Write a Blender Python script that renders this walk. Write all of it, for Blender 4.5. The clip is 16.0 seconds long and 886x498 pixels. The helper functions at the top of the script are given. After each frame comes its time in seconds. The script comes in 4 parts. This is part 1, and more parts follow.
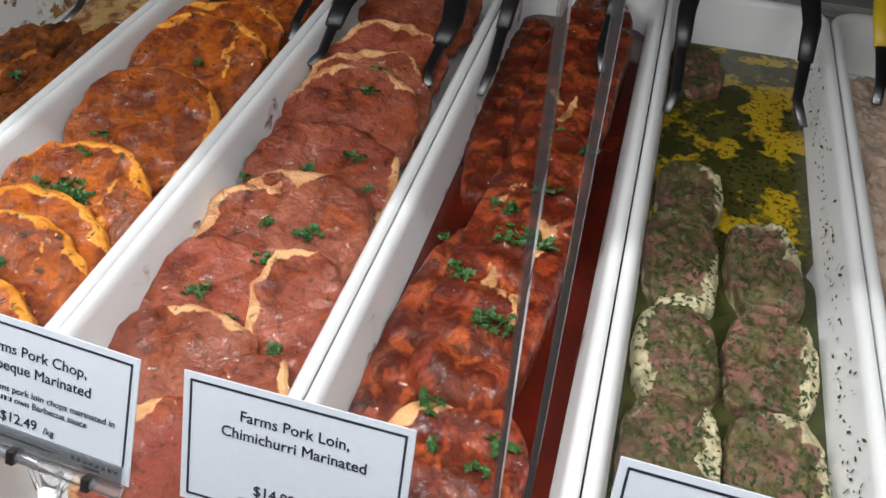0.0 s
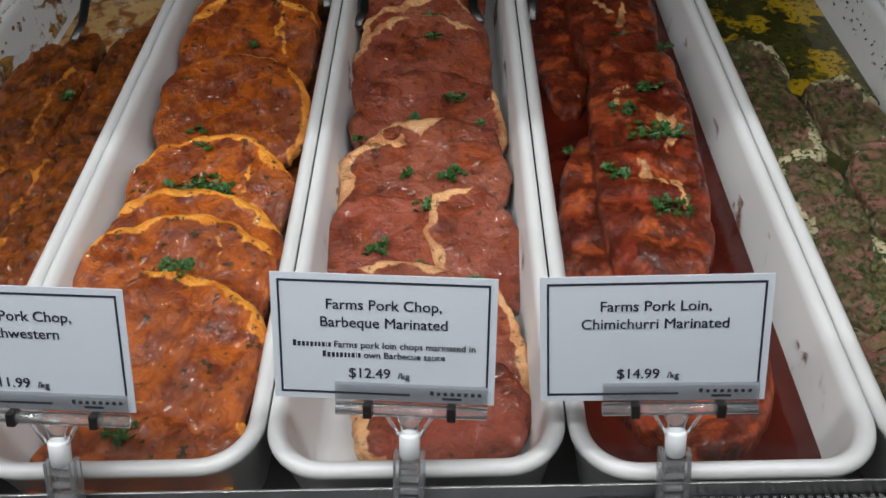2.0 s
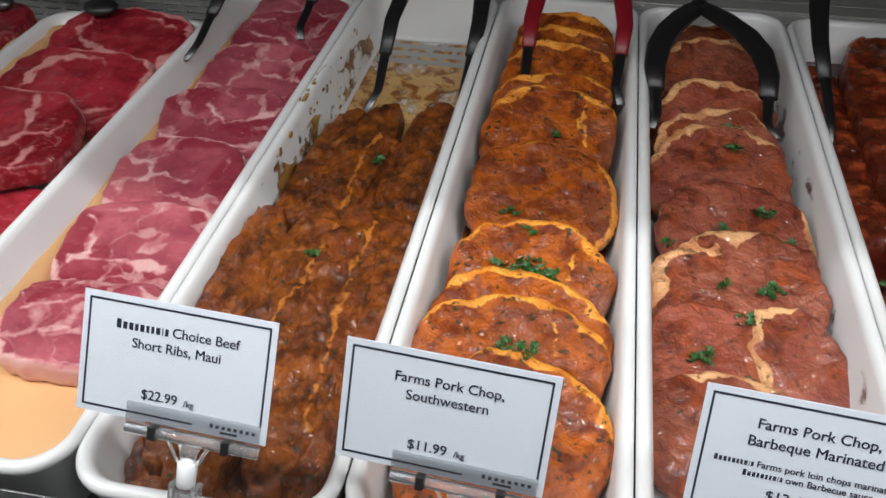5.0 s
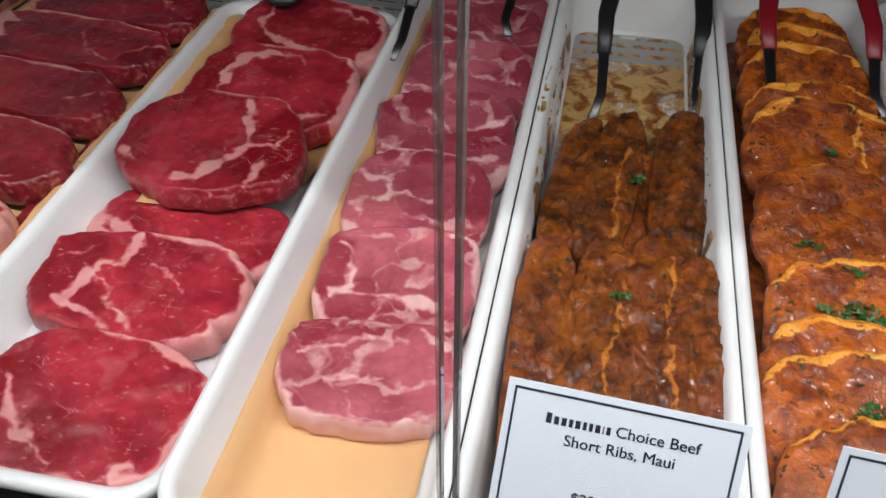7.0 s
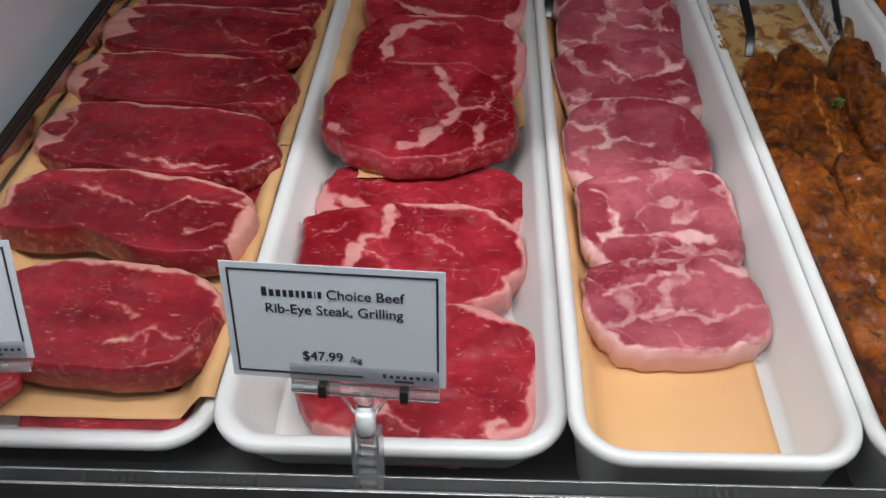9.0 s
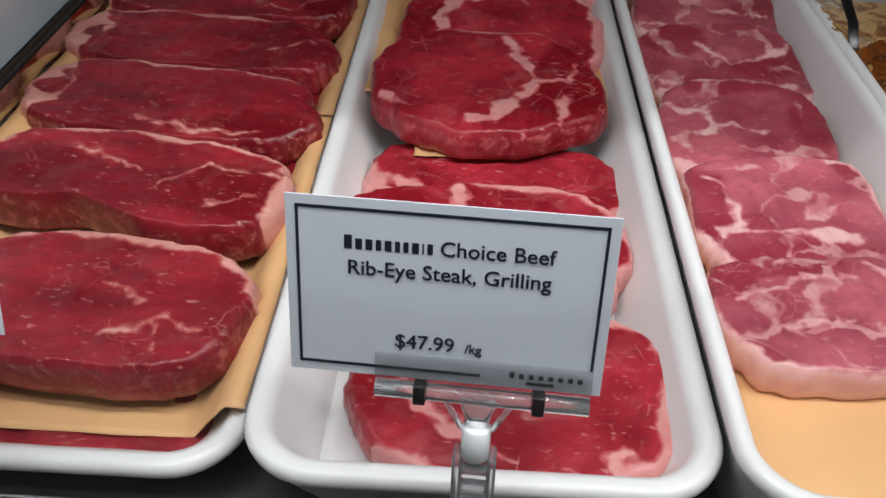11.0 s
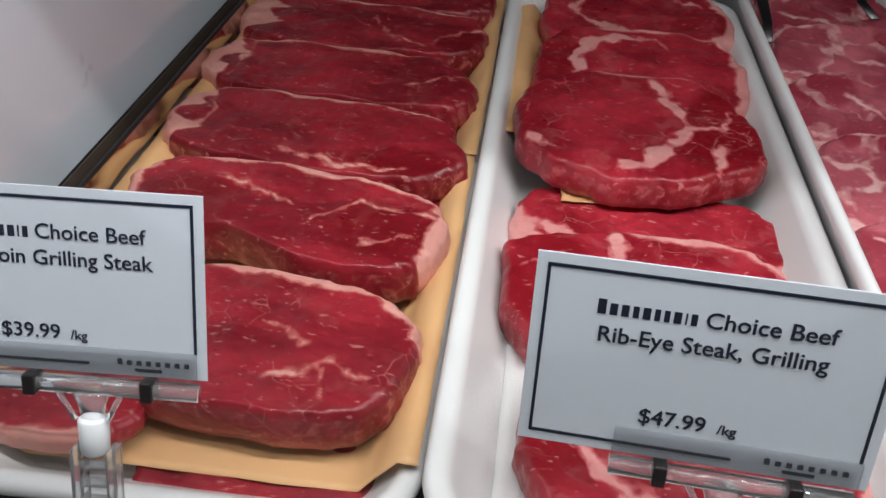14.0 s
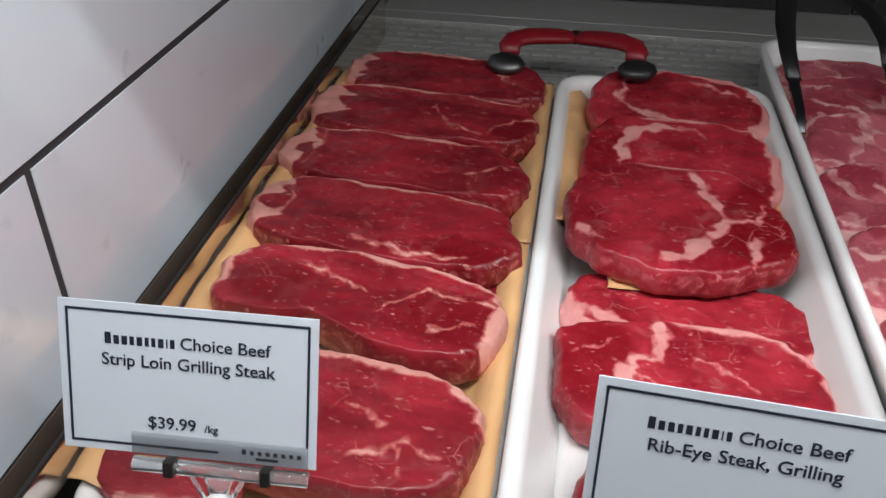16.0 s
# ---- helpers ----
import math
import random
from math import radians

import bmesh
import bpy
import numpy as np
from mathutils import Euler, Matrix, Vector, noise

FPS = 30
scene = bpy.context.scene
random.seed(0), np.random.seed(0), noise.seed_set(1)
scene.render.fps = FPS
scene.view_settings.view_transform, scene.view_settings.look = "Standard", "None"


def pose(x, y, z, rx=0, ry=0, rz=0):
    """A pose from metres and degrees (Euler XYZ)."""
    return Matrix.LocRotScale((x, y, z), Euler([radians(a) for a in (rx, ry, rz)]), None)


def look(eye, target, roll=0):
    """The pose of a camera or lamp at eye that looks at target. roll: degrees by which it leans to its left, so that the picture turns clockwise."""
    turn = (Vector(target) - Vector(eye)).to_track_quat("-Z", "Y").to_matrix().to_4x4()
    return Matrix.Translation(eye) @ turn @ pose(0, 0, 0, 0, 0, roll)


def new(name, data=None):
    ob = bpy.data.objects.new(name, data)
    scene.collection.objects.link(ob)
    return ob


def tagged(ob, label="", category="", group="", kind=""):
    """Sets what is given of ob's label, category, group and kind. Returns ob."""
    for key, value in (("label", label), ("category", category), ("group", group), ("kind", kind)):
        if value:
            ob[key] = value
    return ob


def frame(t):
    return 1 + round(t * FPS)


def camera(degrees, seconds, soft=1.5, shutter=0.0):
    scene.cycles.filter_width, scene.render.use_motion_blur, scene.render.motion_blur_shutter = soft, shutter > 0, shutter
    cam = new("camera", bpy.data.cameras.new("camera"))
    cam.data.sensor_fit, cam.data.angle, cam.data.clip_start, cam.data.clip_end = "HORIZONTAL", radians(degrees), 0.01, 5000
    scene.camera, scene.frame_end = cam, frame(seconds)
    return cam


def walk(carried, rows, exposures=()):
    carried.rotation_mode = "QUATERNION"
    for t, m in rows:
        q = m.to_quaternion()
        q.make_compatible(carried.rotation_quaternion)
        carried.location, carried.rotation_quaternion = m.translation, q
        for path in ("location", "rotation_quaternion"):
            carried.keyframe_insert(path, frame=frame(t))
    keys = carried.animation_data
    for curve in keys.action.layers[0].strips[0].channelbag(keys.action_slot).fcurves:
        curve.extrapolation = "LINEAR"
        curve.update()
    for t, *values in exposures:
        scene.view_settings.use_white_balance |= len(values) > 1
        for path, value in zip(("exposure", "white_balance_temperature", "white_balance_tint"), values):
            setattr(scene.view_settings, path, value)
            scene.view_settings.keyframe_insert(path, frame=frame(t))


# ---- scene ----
cam = camera(55.4, 16.0)
PATH = [
    (0, (0.391, -0.195, 1.46), (0.039, 1.243, 0.116), 2.6),
    (0.5, (0.335, -0.204, 1.471), (-0.045, 1.224, 0.123), -1.3),
    (1, (0.269, -0.227, 1.467), (-0.028, 1.201, 0.097), -4.3),
    (1.5, (0.189, -0.251, 1.452), (0.044, 1.164, 0.046), -4.7),
    (2, (0.142, -0.283, 1.453), (0.085, 1.146, 0.056), -3.1),
    (2.5, (0.119, -0.297, 1.462), (0.096, 1.177, 0.111), -1.2),
    (3, (0.095, -0.307, 1.468), (0.051, 1.201, 0.154), -0.3),
    (3.5, (0.061, -0.32, 1.478), (-0.057, 1.21, 0.195), 0.1),
    (4, (0.02, -0.332, 1.487), (-0.234, 1.201, 0.228), -0.1),
    (4.2, (0.003, -0.332, 1.484), (-0.29, 1.202, 0.234), -0.2),
    (6.3, (-0.246, -0.23, 1.478), (-0.485, 1.256, 0.16), 0.6),
    (6.5, (-0.283, -0.232, 1.482), (-0.527, 1.245, 0.156), 1.2),
    (7, (-0.354, -0.244, 1.484), (-0.65, 1.215, 0.149), -0.1),
    (7.5, (-0.417, -0.261, 1.489), (-0.719, 1.188, 0.144), -2.2),
    (8, (-0.511, -0.287, 1.496), (-0.755, 1.165, 0.142), -3.9),
    (8.5, (-0.603, -0.31, 1.485), (-0.753, 1.147, 0.124), -3.2),
    (9, (-0.683, -0.316, 1.458), (-0.776, 1.16, 0.111), -1.7),
    (9.5, (-0.719, -0.306, 1.425), (-0.79, 1.196, 0.106), 0.2),
    (9.7, (-0.728, -0.296, 1.412), (-0.796, 1.21, 0.099), 0.9),
    (11.8, (-0.784, -0.201, 1.279), (-0.831, 1.38, 0.055), 1.8),
    (12, (-0.79, -0.194, 1.275), (-0.834, 1.392, 0.057), 2.2),
    (12.5, (-0.801, -0.187, 1.272), (-0.842, 1.403, 0.06), 2.8),
    (13, (-0.816, -0.191, 1.278), (-0.881, 1.396, 0.062), 2.7),
    (13.5, (-0.83, -0.199, 1.294), (-0.947, 1.385, 0.079), 2.0),
    (14, (-0.848, -0.212, 1.308), (-1.019, 1.377, 0.106), 1.8),
    (14.5, (-0.854, -0.218, 1.326), (-1.071, 1.38, 0.143), 1.2),
    (15, (-0.864, -0.23, 1.34), (-1.113, 1.373, 0.171), 1.0),
    (15.5, (-0.873, -0.237, 1.349), (-1.141, 1.37, 0.189), 1.0),
    (16, (-0.865, -0.249, 1.382), (-1.128, 1.38, 0.251), 0.8),
]
walk(cam, [(t, look(eye, target, roll)) for t, eye, target, roll in PATH],
     [(0, 0.3), (0.5, 0.25), (1, 0.14), (1.5, -0.1), (2, -0.33), (2.5, -0.2), (3, -0.12), (4, 0.05), (6.5, 0.1), (8.5, -0.05), (9.5, -0.12), (12, -0.06), (13, -0.05), (14, 0.03), (15, 0.2), (16, 0.24)])

# ---- world and light ----
world = bpy.data.worlds.new("world")
scene.world = world
world.use_nodes = True
world.node_tree.nodes["Background"].inputs[0].default_value = (0.8, 0.9, 1.0, 1)
world.node_tree.nodes["Background"].inputs[1].default_value = 0.05


def area_lamp(name, where, target, size_x, size_y, watts, colour):
    data = bpy.data.lights.new(name, "AREA")
    data.shape, data.size, data.size_y, data.energy, data.color = "RECTANGLE", size_x, size_y, watts, colour
    ob = new(name, data)
    ob.matrix_world = look(where, target)
    return ob


area_lamp("case_lamp_front", (-0.15, 0.06, 1.625), (-0.15, 0.20, 0.9), 2.0, 0.03, 8.0, (0.97, 0.98, 1.0))
area_lamp("ceiling_lamp", (-0.15, -0.67, 2.955), (-0.15, -0.67, 0), 3.2, 0.06, 33, (0.95, 0.98, 1.0))

# ---- materials ----


class Nodes:
    """A node material with a short way to write links."""

    def __init__(self, name):
        self.mat = bpy.data.materials.new(name)
        self.mat.use_nodes = True
        self.tree = self.mat.node_tree
        self.bsdf = self.tree.nodes["Principled BSDF"]
        self.out = self.tree.nodes["Material Output"]

    def add(self, kind, ins=None, **props):
        node = self.tree.nodes.new(kind)
        if "operation" in props:
            node.operation = props["operation"]
        if "use_clamp" in props:
            node.use_clamp = props["use_clamp"]
        if "feature" in props:
            node.feature = props["feature"]
        if "data_type" in props:
            node.data_type = props["data_type"]
        if "interpolation_type" in props:
            node.interpolation_type = props["interpolation_type"]
        if "attribute_name" in props:
            node.attribute_name = props["attribute_name"]
        for key, value in (ins or {}).items():
            self.put(node.inputs[key], value)
        return node

    def put(self, socket, value):
        if isinstance(value, bpy.types.NodeSocket):
            self.tree.links.new(value, socket)
        elif isinstance(value, tuple) and len(value) == 3 and socket.type == "RGBA":
            socket.default_value = (*value, 1)
        else:
            socket.default_value = value

    def math(self, op, a, b=0.0, c=0.0, clamp=False):
        n = self.add("ShaderNodeMath", {0: a, 1: b, 2: c}, operation=op, use_clamp=clamp)
        return n.outputs[0]

    def ramp(self, value, lo, hi):
        n = self.add("ShaderNodeMapRange", {0: value, 1: lo, 2: hi}, interpolation_type="SMOOTHSTEP")
        return n.outputs[0]

    def mix(self, fac, a, b):
        n = self.add("ShaderNodeMix", data_type="RGBA")
        self.put(n.inputs[0], fac), self.put(n.inputs[6], a), self.put(n.inputs[7], b)
        return n.outputs[2]

    def place(self, stretch=(1, 1, 1), wobble=0.0):
        """Object coordinates, shifted by chance from thing to thing."""
        tc = self.add("ShaderNodeTexCoord").outputs["Object"]
        info = self.add("ShaderNodeObjectInfo").outputs["Random"]
        shift = self.add("ShaderNodeCombineXYZ", {0: self.math("MULTIPLY", info, 7.0), 1: self.math("MULTIPLY", info, 13.0), 2: info})
        v = self.add("ShaderNodeVectorMath", {0: tc, 1: shift.outputs[0]}, operation="ADD").outputs[0]
        if wobble:
            nz = self.add("ShaderNodeTexNoise", {"Vector": v, "Scale": 35.0, "Detail": 3.0}).outputs["Color"]
            off = self.add("ShaderNodeVectorMath", {0: nz, "Scale": wobble}, operation="SCALE").outputs[0]
            v = self.add("ShaderNodeVectorMath", {0: v, 1: off}, operation="ADD").outputs[0]
        return self.add("ShaderNodeMapping", {"Vector": v, "Scale": stretch}).outputs[0]

    def noise(self, v, scale, detail=3.0, rough=0.55):
        return self.add("ShaderNodeTexNoise", {"Vector": v, "Scale": scale, "Detail": detail, "Roughness": rough}).outputs["Fac"]

    def bump(self, height, strength, dist=0.002, under=None):
        ins = {"Height": height, "Strength": strength, "Distance": dist}
        if under is not None:
            ins["Normal"] = under
        return self.add("ShaderNodeBump", ins).outputs[0]

    def done(self, **ins):
        for key, value in ins.items():
            self.put(self.bsdf.inputs[key.replace("_", " ")], value)
        return self.mat


def plain(name, colour, rough, metal=0.0, vary=0.12, scale=30.0, bump=0.05, stretch=(1, 1, 1), coat=0.0):
    n = Nodes(name)
    v = n.place(stretch)
    fac = n.noise(v, scale, 5)
    dark = tuple(c * (1 - vary) for c in colour)
    light = tuple(min(1, c * (1 + vary * 0.6)) for c in colour)
    r = n.math("MULTIPLY_ADD", n.noise(v, scale * 3), 0.16, rough - 0.08)
    return n.done(Base_Color=n.mix(fac, dark, light), Roughness=r, Metallic=metal, Coat_Weight=coat, Normal=n.bump(fac, bump))


def raw_meat(name, lean_dark, lean_light, fat, marble=0.6, scale=42.0, rough=0.34, fibre=(1, 1, 1), fat_dark=None, fascia=0.4, muscle_size=13.0):
    """Cut meat: lean with a grain, marbling veins and fat where the cut has it."""
    n = Nodes(name)
    v, vw = n.place(fibre), n.place((1, 1, 1), 0.02)
    big, fine = n.noise(v, 16, 3), n.noise(v, 130, 5, 0.65)
    lean = n.mix(n.ramp(big, 0.32, 0.68), lean_dark, lean_light)
    lean = n.mix(n.math("MULTIPLY", n.ramp(fine, 0.45, 0.75), 0.35), lean, tuple(c * 0.55 for c in lean_dark))
    muscle = n.add("ShaderNodeAttribute", attribute_name="muscle").outputs["Fac"]
    deep = (lean_dark[0] * 0.85, lean_dark[1] * 0.42, lean_dark[2] * 0.5)
    lean = n.mix(n.math("MULTIPLY", muscle, n.math("MULTIPLY_ADD", n.noise(vw, 40, 3), 0.5, 0.5)), lean, deep)
    groups = n.place((1.0, 1.25, 0.25), 0.045)
    lump = n.add("ShaderNodeTexVoronoi", {"Vector": groups, "Scale": muscle_size}).outputs["Color"]
    lump_tone = n.add("ShaderNodeSeparateColor", {0: lump}).outputs[0]
    lean = n.mix(n.math("MULTIPLY", n.ramp(lump_tone, 0.45, 0.95), min(1.0, fascia)), lean, deep)
    border = n.add("ShaderNodeTexVoronoi", {"Vector": groups, "Scale": muscle_size}, feature="DISTANCE_TO_EDGE").outputs["Distance"]
    thick_line = n.math("MULTIPLY", n.ramp(n.noise(vw, 20, 3), 0.42, 0.68), 0.10)
    sheath = n.math("MULTIPLY", n.ramp(n.math("SUBTRACT", thick_line, border), -0.015, 0.03), fascia, clamp=True)
    cells = n.add("ShaderNodeTexVoronoi", {"Vector": vw, "Scale": scale}, feature="DISTANCE_TO_EDGE").outputs["Distance"]
    vein = n.math("MULTIPLY", n.ramp(cells, 0.026, 0.0), n.ramp(n.noise(vw, 24, 2), 0.54, 0.66))
    streak = n.place((1.0, 2.6, 1.0), 0.012)
    fleck = n.ramp(n.noise(streak, 105, 2, 0.5), 0.655, 0.70)
    fleck2 = n.math("MULTIPLY", n.ramp(n.noise(streak, 190, 2, 0.5), 0.64, 0.70), n.ramp(n.noise(vw, 30, 2), 0.45, 0.62))
    vein = n.math("MULTIPLY", n.math("MAXIMUM", vein, n.math("MAXIMUM", fleck, fleck2)), marble)
    layout = n.add("ShaderNodeAttribute", attribute_name="fat").outputs["Fac"]
    rag = n.math("MULTIPLY_ADD", n.noise(vw, 85, 5, 0.65), 1.15, -0.575)
    field = n.math("MULTIPLY", n.math("ADD", layout, rag), n.ramp(layout, 0.06, 0.28))
    soft_mask = n.math("MAXIMUM", n.ramp(field, 0.26, 0.48), n.math("MULTIPLY", vein, 0.75), clamp=True)
    soft_mask = n.math("MAXIMUM", soft_mask, sheath, clamp=True)
    mask = n.math("MAXIMUM", n.ramp(field, 0.46, 0.72), n.math("MULTIPLY", vein, vein), clamp=True)
    mask = n.math("MAXIMUM", mask, n.math("MULTIPLY", sheath, n.ramp(n.noise(vw, 70, 4), 0.40, 0.60)), clamp=True)
    mask = n.math("MULTIPLY", mask, n.math("MULTIPLY_ADD", n.noise(vw, 50, 4), 1.3, 0.12), clamp=True)
    pinkish = fat_dark or tuple(c * 0.72 for c in fat)
    flesh = n.mix(n.math("MULTIPLY", soft_mask, 0.7), lean, pinkish)
    flesh = n.mix(mask, flesh, fat)
    rgh = n.math("MULTIPLY_ADD", n.noise(v, 40, 3), 0.3, rough - 0.15)
    nb = n.bump(n.noise(vw, 80, 5, 0.55), 0.5, 0.003)
    nb = n.bump(mask, 0.25, 0.001, nb)
    return n.done(Base_Color=flesh, Roughness=rgh, Normal=nb, Specular_IOR_Level=0.32, Coat_Weight=0.14, Coat_Roughness=0.12, Coat_Normal=nb)


def sauced(name, lean, lean_dark, fat, sauce, sauce_dark, cover=0.5, specks=0.5, speck_colour=(0.02, 0.025, 0.01), rough=0.42, patch=19.0, lumps=0.45, wetness=1.0, redden=0.3, run=(1, 1, 1)):
    """Meat under a wet marinade that lies thick in some places and thin in others."""
    n = Nodes(name)
    v, vw = n.place(), n.place((1, 1, 1), 0.025)
    layout = n.add("ShaderNodeAttribute", attribute_name="fat").outputs["Fac"]
    rag = n.math("MULTIPLY_ADD", n.noise(vw, 72, 5, 0.65), 1.25, -0.625)
    fatm = n.math("MULTIPLY", n.ramp(n.math("ADD", layout, rag), 0.34, 0.62), n.ramp(layout, 0.05, 0.3))
    meat = n.mix(n.ramp(n.noise(vw, 30, 4), 0.3, 0.7), lean_dark, lean)
    chance = n.add("ShaderNodeObjectInfo").outputs["Random"]
    meat = n.mix(n.math("MULTIPLY", chance, redden), meat, (lean[0] * 1.15, lean[1] * 0.68, lean[2] * 0.8))
    meat = n.mix(n.math("MULTIPLY", n.ramp(n.noise(vw, 120, 3), 0.5, 0.7), 0.4), meat, tuple(c * 0.5 for c in lean_dark))
    grain = n.noise(n.place((1, 5, 1), 0.02), 55, 4, 0.6)
    meat = n.mix(n.math("MULTIPLY", n.ramp(grain, 0.48, 0.68), 0.45), meat, lean_dark)
    stained = n.mix(n.ramp(n.noise(vw, 38, 4), 0.42, 0.66), fat, tuple((a * 0.6 + b * 0.4) for a, b in zip(sauce, fat)))
    meat = n.mix(fatm, meat, stained)
    lay = n.noise(n.place(run, 0.03), patch * 1.3, 6, 0.6)
    wet = n.ramp(n.math("MULTIPLY_ADD", fatm, -0.22, lay), 1 - cover - 0.08, 1 - cover + 0.08)
    tone = n.mix(n.ramp(n.noise(vw, 36, 7, 0.68), 0.37, 0.63), sauce_dark, sauce)
    col = n.mix(n.math("MULTIPLY", wet, 0.8), meat, tone)
    grit = n.noise(v, 210, 3, 0.6)
    # crease shade painted in: noise patches mixed towards a much darker sauce
    deep = tuple(c * 0.35 for c in sauce_dark)
    col = n.mix(n.math("MULTIPLY", n.ramp(n.noise(vw, 48, 6, 0.7), 0.54, 0.70), 0.6), col, deep)
    col = n.mix(n.math("MULTIPLY", n.ramp(n.noise(v, 125, 3, 0.6), 0.61, 0.66), specks), col, speck_colour)
    rgh = n.math("MULTIPLY_ADD", n.noise(v, 70, 3), 0.35, rough - 0.17)
    nb = n.bump(n.noise(vw, 62, 5, 0.6), lumps * 1.3, 0.005)
    nb = n.bump(grit, 0.25, 0.001, nb)
    ripple = n.math("ADD", n.noise(n.place((1.7, 0.8, 1), 0.03), 95, 1.5, 0.45), n.math("MULTIPLY", n.noise(v, 260, 0.0), 0.14))
    gloss = n.bump(ripple, 1.0, 0.0068)
    film = n.math("MULTIPLY", n.ramp(n.noise(v, 40, 3), 0.44, 0.58), wetness * 0.85)
    return n.done(Base_Color=col, Roughness=rgh, Normal=nb, Coat_Weight=film, Coat_Roughness=0.03, Coat_IOR=1.55, Coat_Normal=gloss, Specular_IOR_Level=0.22)


M_TRAY = plain("white_melamine", (0.80, 0.80, 0.80), 0.32, vary=0.04, scale=14, bump=0.02, coat=0.2)
M_STEEL = plain("brushed_steel", (0.42, 0.42, 0.42), 0.34, metal=1.0, vary=0.18, scale=60, bump=0.06, stretch=(0.05, 1, 1))
M_PLATE = plain("satin_steel", (0.50, 0.50, 0.48), 0.38, metal=0.35, vary=0.15, scale=60, bump=0.05, stretch=(0.05, 1, 1))
M_DARKSTEEL = plain("dark_steel", (0.16, 0.16, 0.165), 0.4, metal=1.0, vary=0.25, scale=50, bump=0.06, stretch=(0.05, 1, 1))
M_BLACK = plain("black_rubber", (0.012, 0.012, 0.013), 0.45, vary=0.3, scale=60)
# matt near-black that stands in for the shade inside the rear slots
M_SLOTSHADE = plain("slot_shade_black", (0.004, 0.004, 0.004), 0.9, vary=0.3, scale=60)
M_SLOTSHADE.node_tree.nodes["Principled BSDF"].inputs["Specular IOR Level"].default_value = 0.05
M_BLACKPLASTIC = plain("black_plastic", (0.014, 0.013, 0.014), 0.36, vary=0.3, scale=40)
M_REDPLASTIC = plain("red_plastic", (0.24, 0.008, 0.016), 0.38, vary=0.2, scale=40)
M_YELLOWPLASTIC = plain("yellow_plastic", (0.62, 0.42, 0.02), 0.4, vary=0.2, scale=40)
M_CARD = plain("white_card", (0.67, 0.71, 0.78), 0.42, vary=0.03, scale=20, bump=0.01)
M_INK = plain("navy_ink", (0.012, 0.016, 0.035), 0.5, vary=0.15, scale=40, bump=0.0)
M_PANEL = plain("white_wall_panel", (0.74, 0.80, 0.87), 0.3, vary=0.04, scale=6, bump=0.0, coat=1.0)
M_PANEL.node_tree.nodes["Principled BSDF"].inputs["Coat IOR"].default_value = 1.9
M_MIRROR = plain("polished_steel", (0.66, 0.60, 0.55), 0.09, metal=1.0, vary=0.1, scale=20, bump=0.004)
# brown base colour stands in for meat mirrored in the dark end strip
M_REFLECTBROWN = plain("strip_reflection_brown", (0.12, 0.088, 0.070), 0.2, coat=0.5, vary=0.15, scale=30, bump=0.0)
M_JOINT = plain("dark_grout", (0.035, 0.035, 0.04), 0.6, vary=0.2, scale=50)
M_DARKPANEL = plain("charcoal_panel", (0.02, 0.02, 0.022), 0.35, vary=0.3, scale=12)
M_FLOOR = plain("grey_floor_tile", (0.09, 0.085, 0.08), 0.4, vary=0.2, scale=9)
M_WALL = plain("taupe_paint", (0.22, 0.21, 0.20), 0.7, vary=0.06, scale=5)
M_CEIL = plain("white_ceiling", (0.7, 0.7, 0.7), 0.8, vary=0.05, scale=5)
M_KRAFT = plain("peach_butcher_paper", (0.74, 0.43, 0.20), 0.55, vary=0.12, scale=22, bump=0.15)
M_WHITEPAPER = plain("white_wax_paper", (0.74, 0.73, 0.73), 0.5, vary=0.05, scale=22, bump=0.15)
M_MILKY = plain("milky_plastic", (0.84, 0.86, 0.88), 0.3, vary=0.05, scale=50)
M_FLESHPINK = plain("pale_bone", (0.62, 0.47, 0.33), 0.35, vary=0.25, scale=60)

M_BEEF = raw_meat("raw_beef_rib_eye", (0.23, 0.008, 0.017), (0.45, 0.028, 0.046), (0.70, 0.32, 0.30), 0.62, 40, fat_dark=(0.56, 0.12, 0.13), fascia=0.10, muscle_size=9.0)
M_STRIP = raw_meat("raw_beef_strip_loin", (0.17, 0.007, 0.014), (0.35, 0.020, 0.033), (0.68, 0.33, 0.28), 0.60, 50, fibre=(0.6, 1.6, 1), fat_dark=(0.46, 0.11, 0.10), fascia=0.05, muscle_size=9.0)
M_PORK = raw_meat("raw_pork_loin", (0.30, 0.050, 0.076), (0.50, 0.120, 0.150), (0.74, 0.45, 0.43), 0.40, 34, fat_dark=(0.62, 0.25, 0.26), fascia=0.55, muscle_size=12.0)
M_SOUTHWEST = sauced("southwestern_marinade", (0.33, 0.105, 0.040), (0.13, 0.032, 0.011), (0.86, 0.35, 0.05), (0.52, 0.115, 0.004), (0.135, 0.018, 0.002), 0.58, 0.9, lumps=0.8, patch=10.0)
M_BBQ = sauced("thin_barbeque_marinade", (0.37, 0.120, 0.066), (0.18, 0.042, 0.022), (0.80, 0.43, 0.20), (0.34, 0.066, 0.015), (0.085, 0.012, 0.005), 0.48, 0.6, redden=0.6, patch=17.0, lumps=0.9)
M_MAUI = sauced("maui_marinade", (0.26, 0.070, 0.014), (0.07, 0.018, 0.006), (0.50, 0.17, 0.025), (0.30, 0.078, 0.006), (0.038, 0.010, 0.004), 0.55, 0.9, lumps=0.85, patch=24.0)
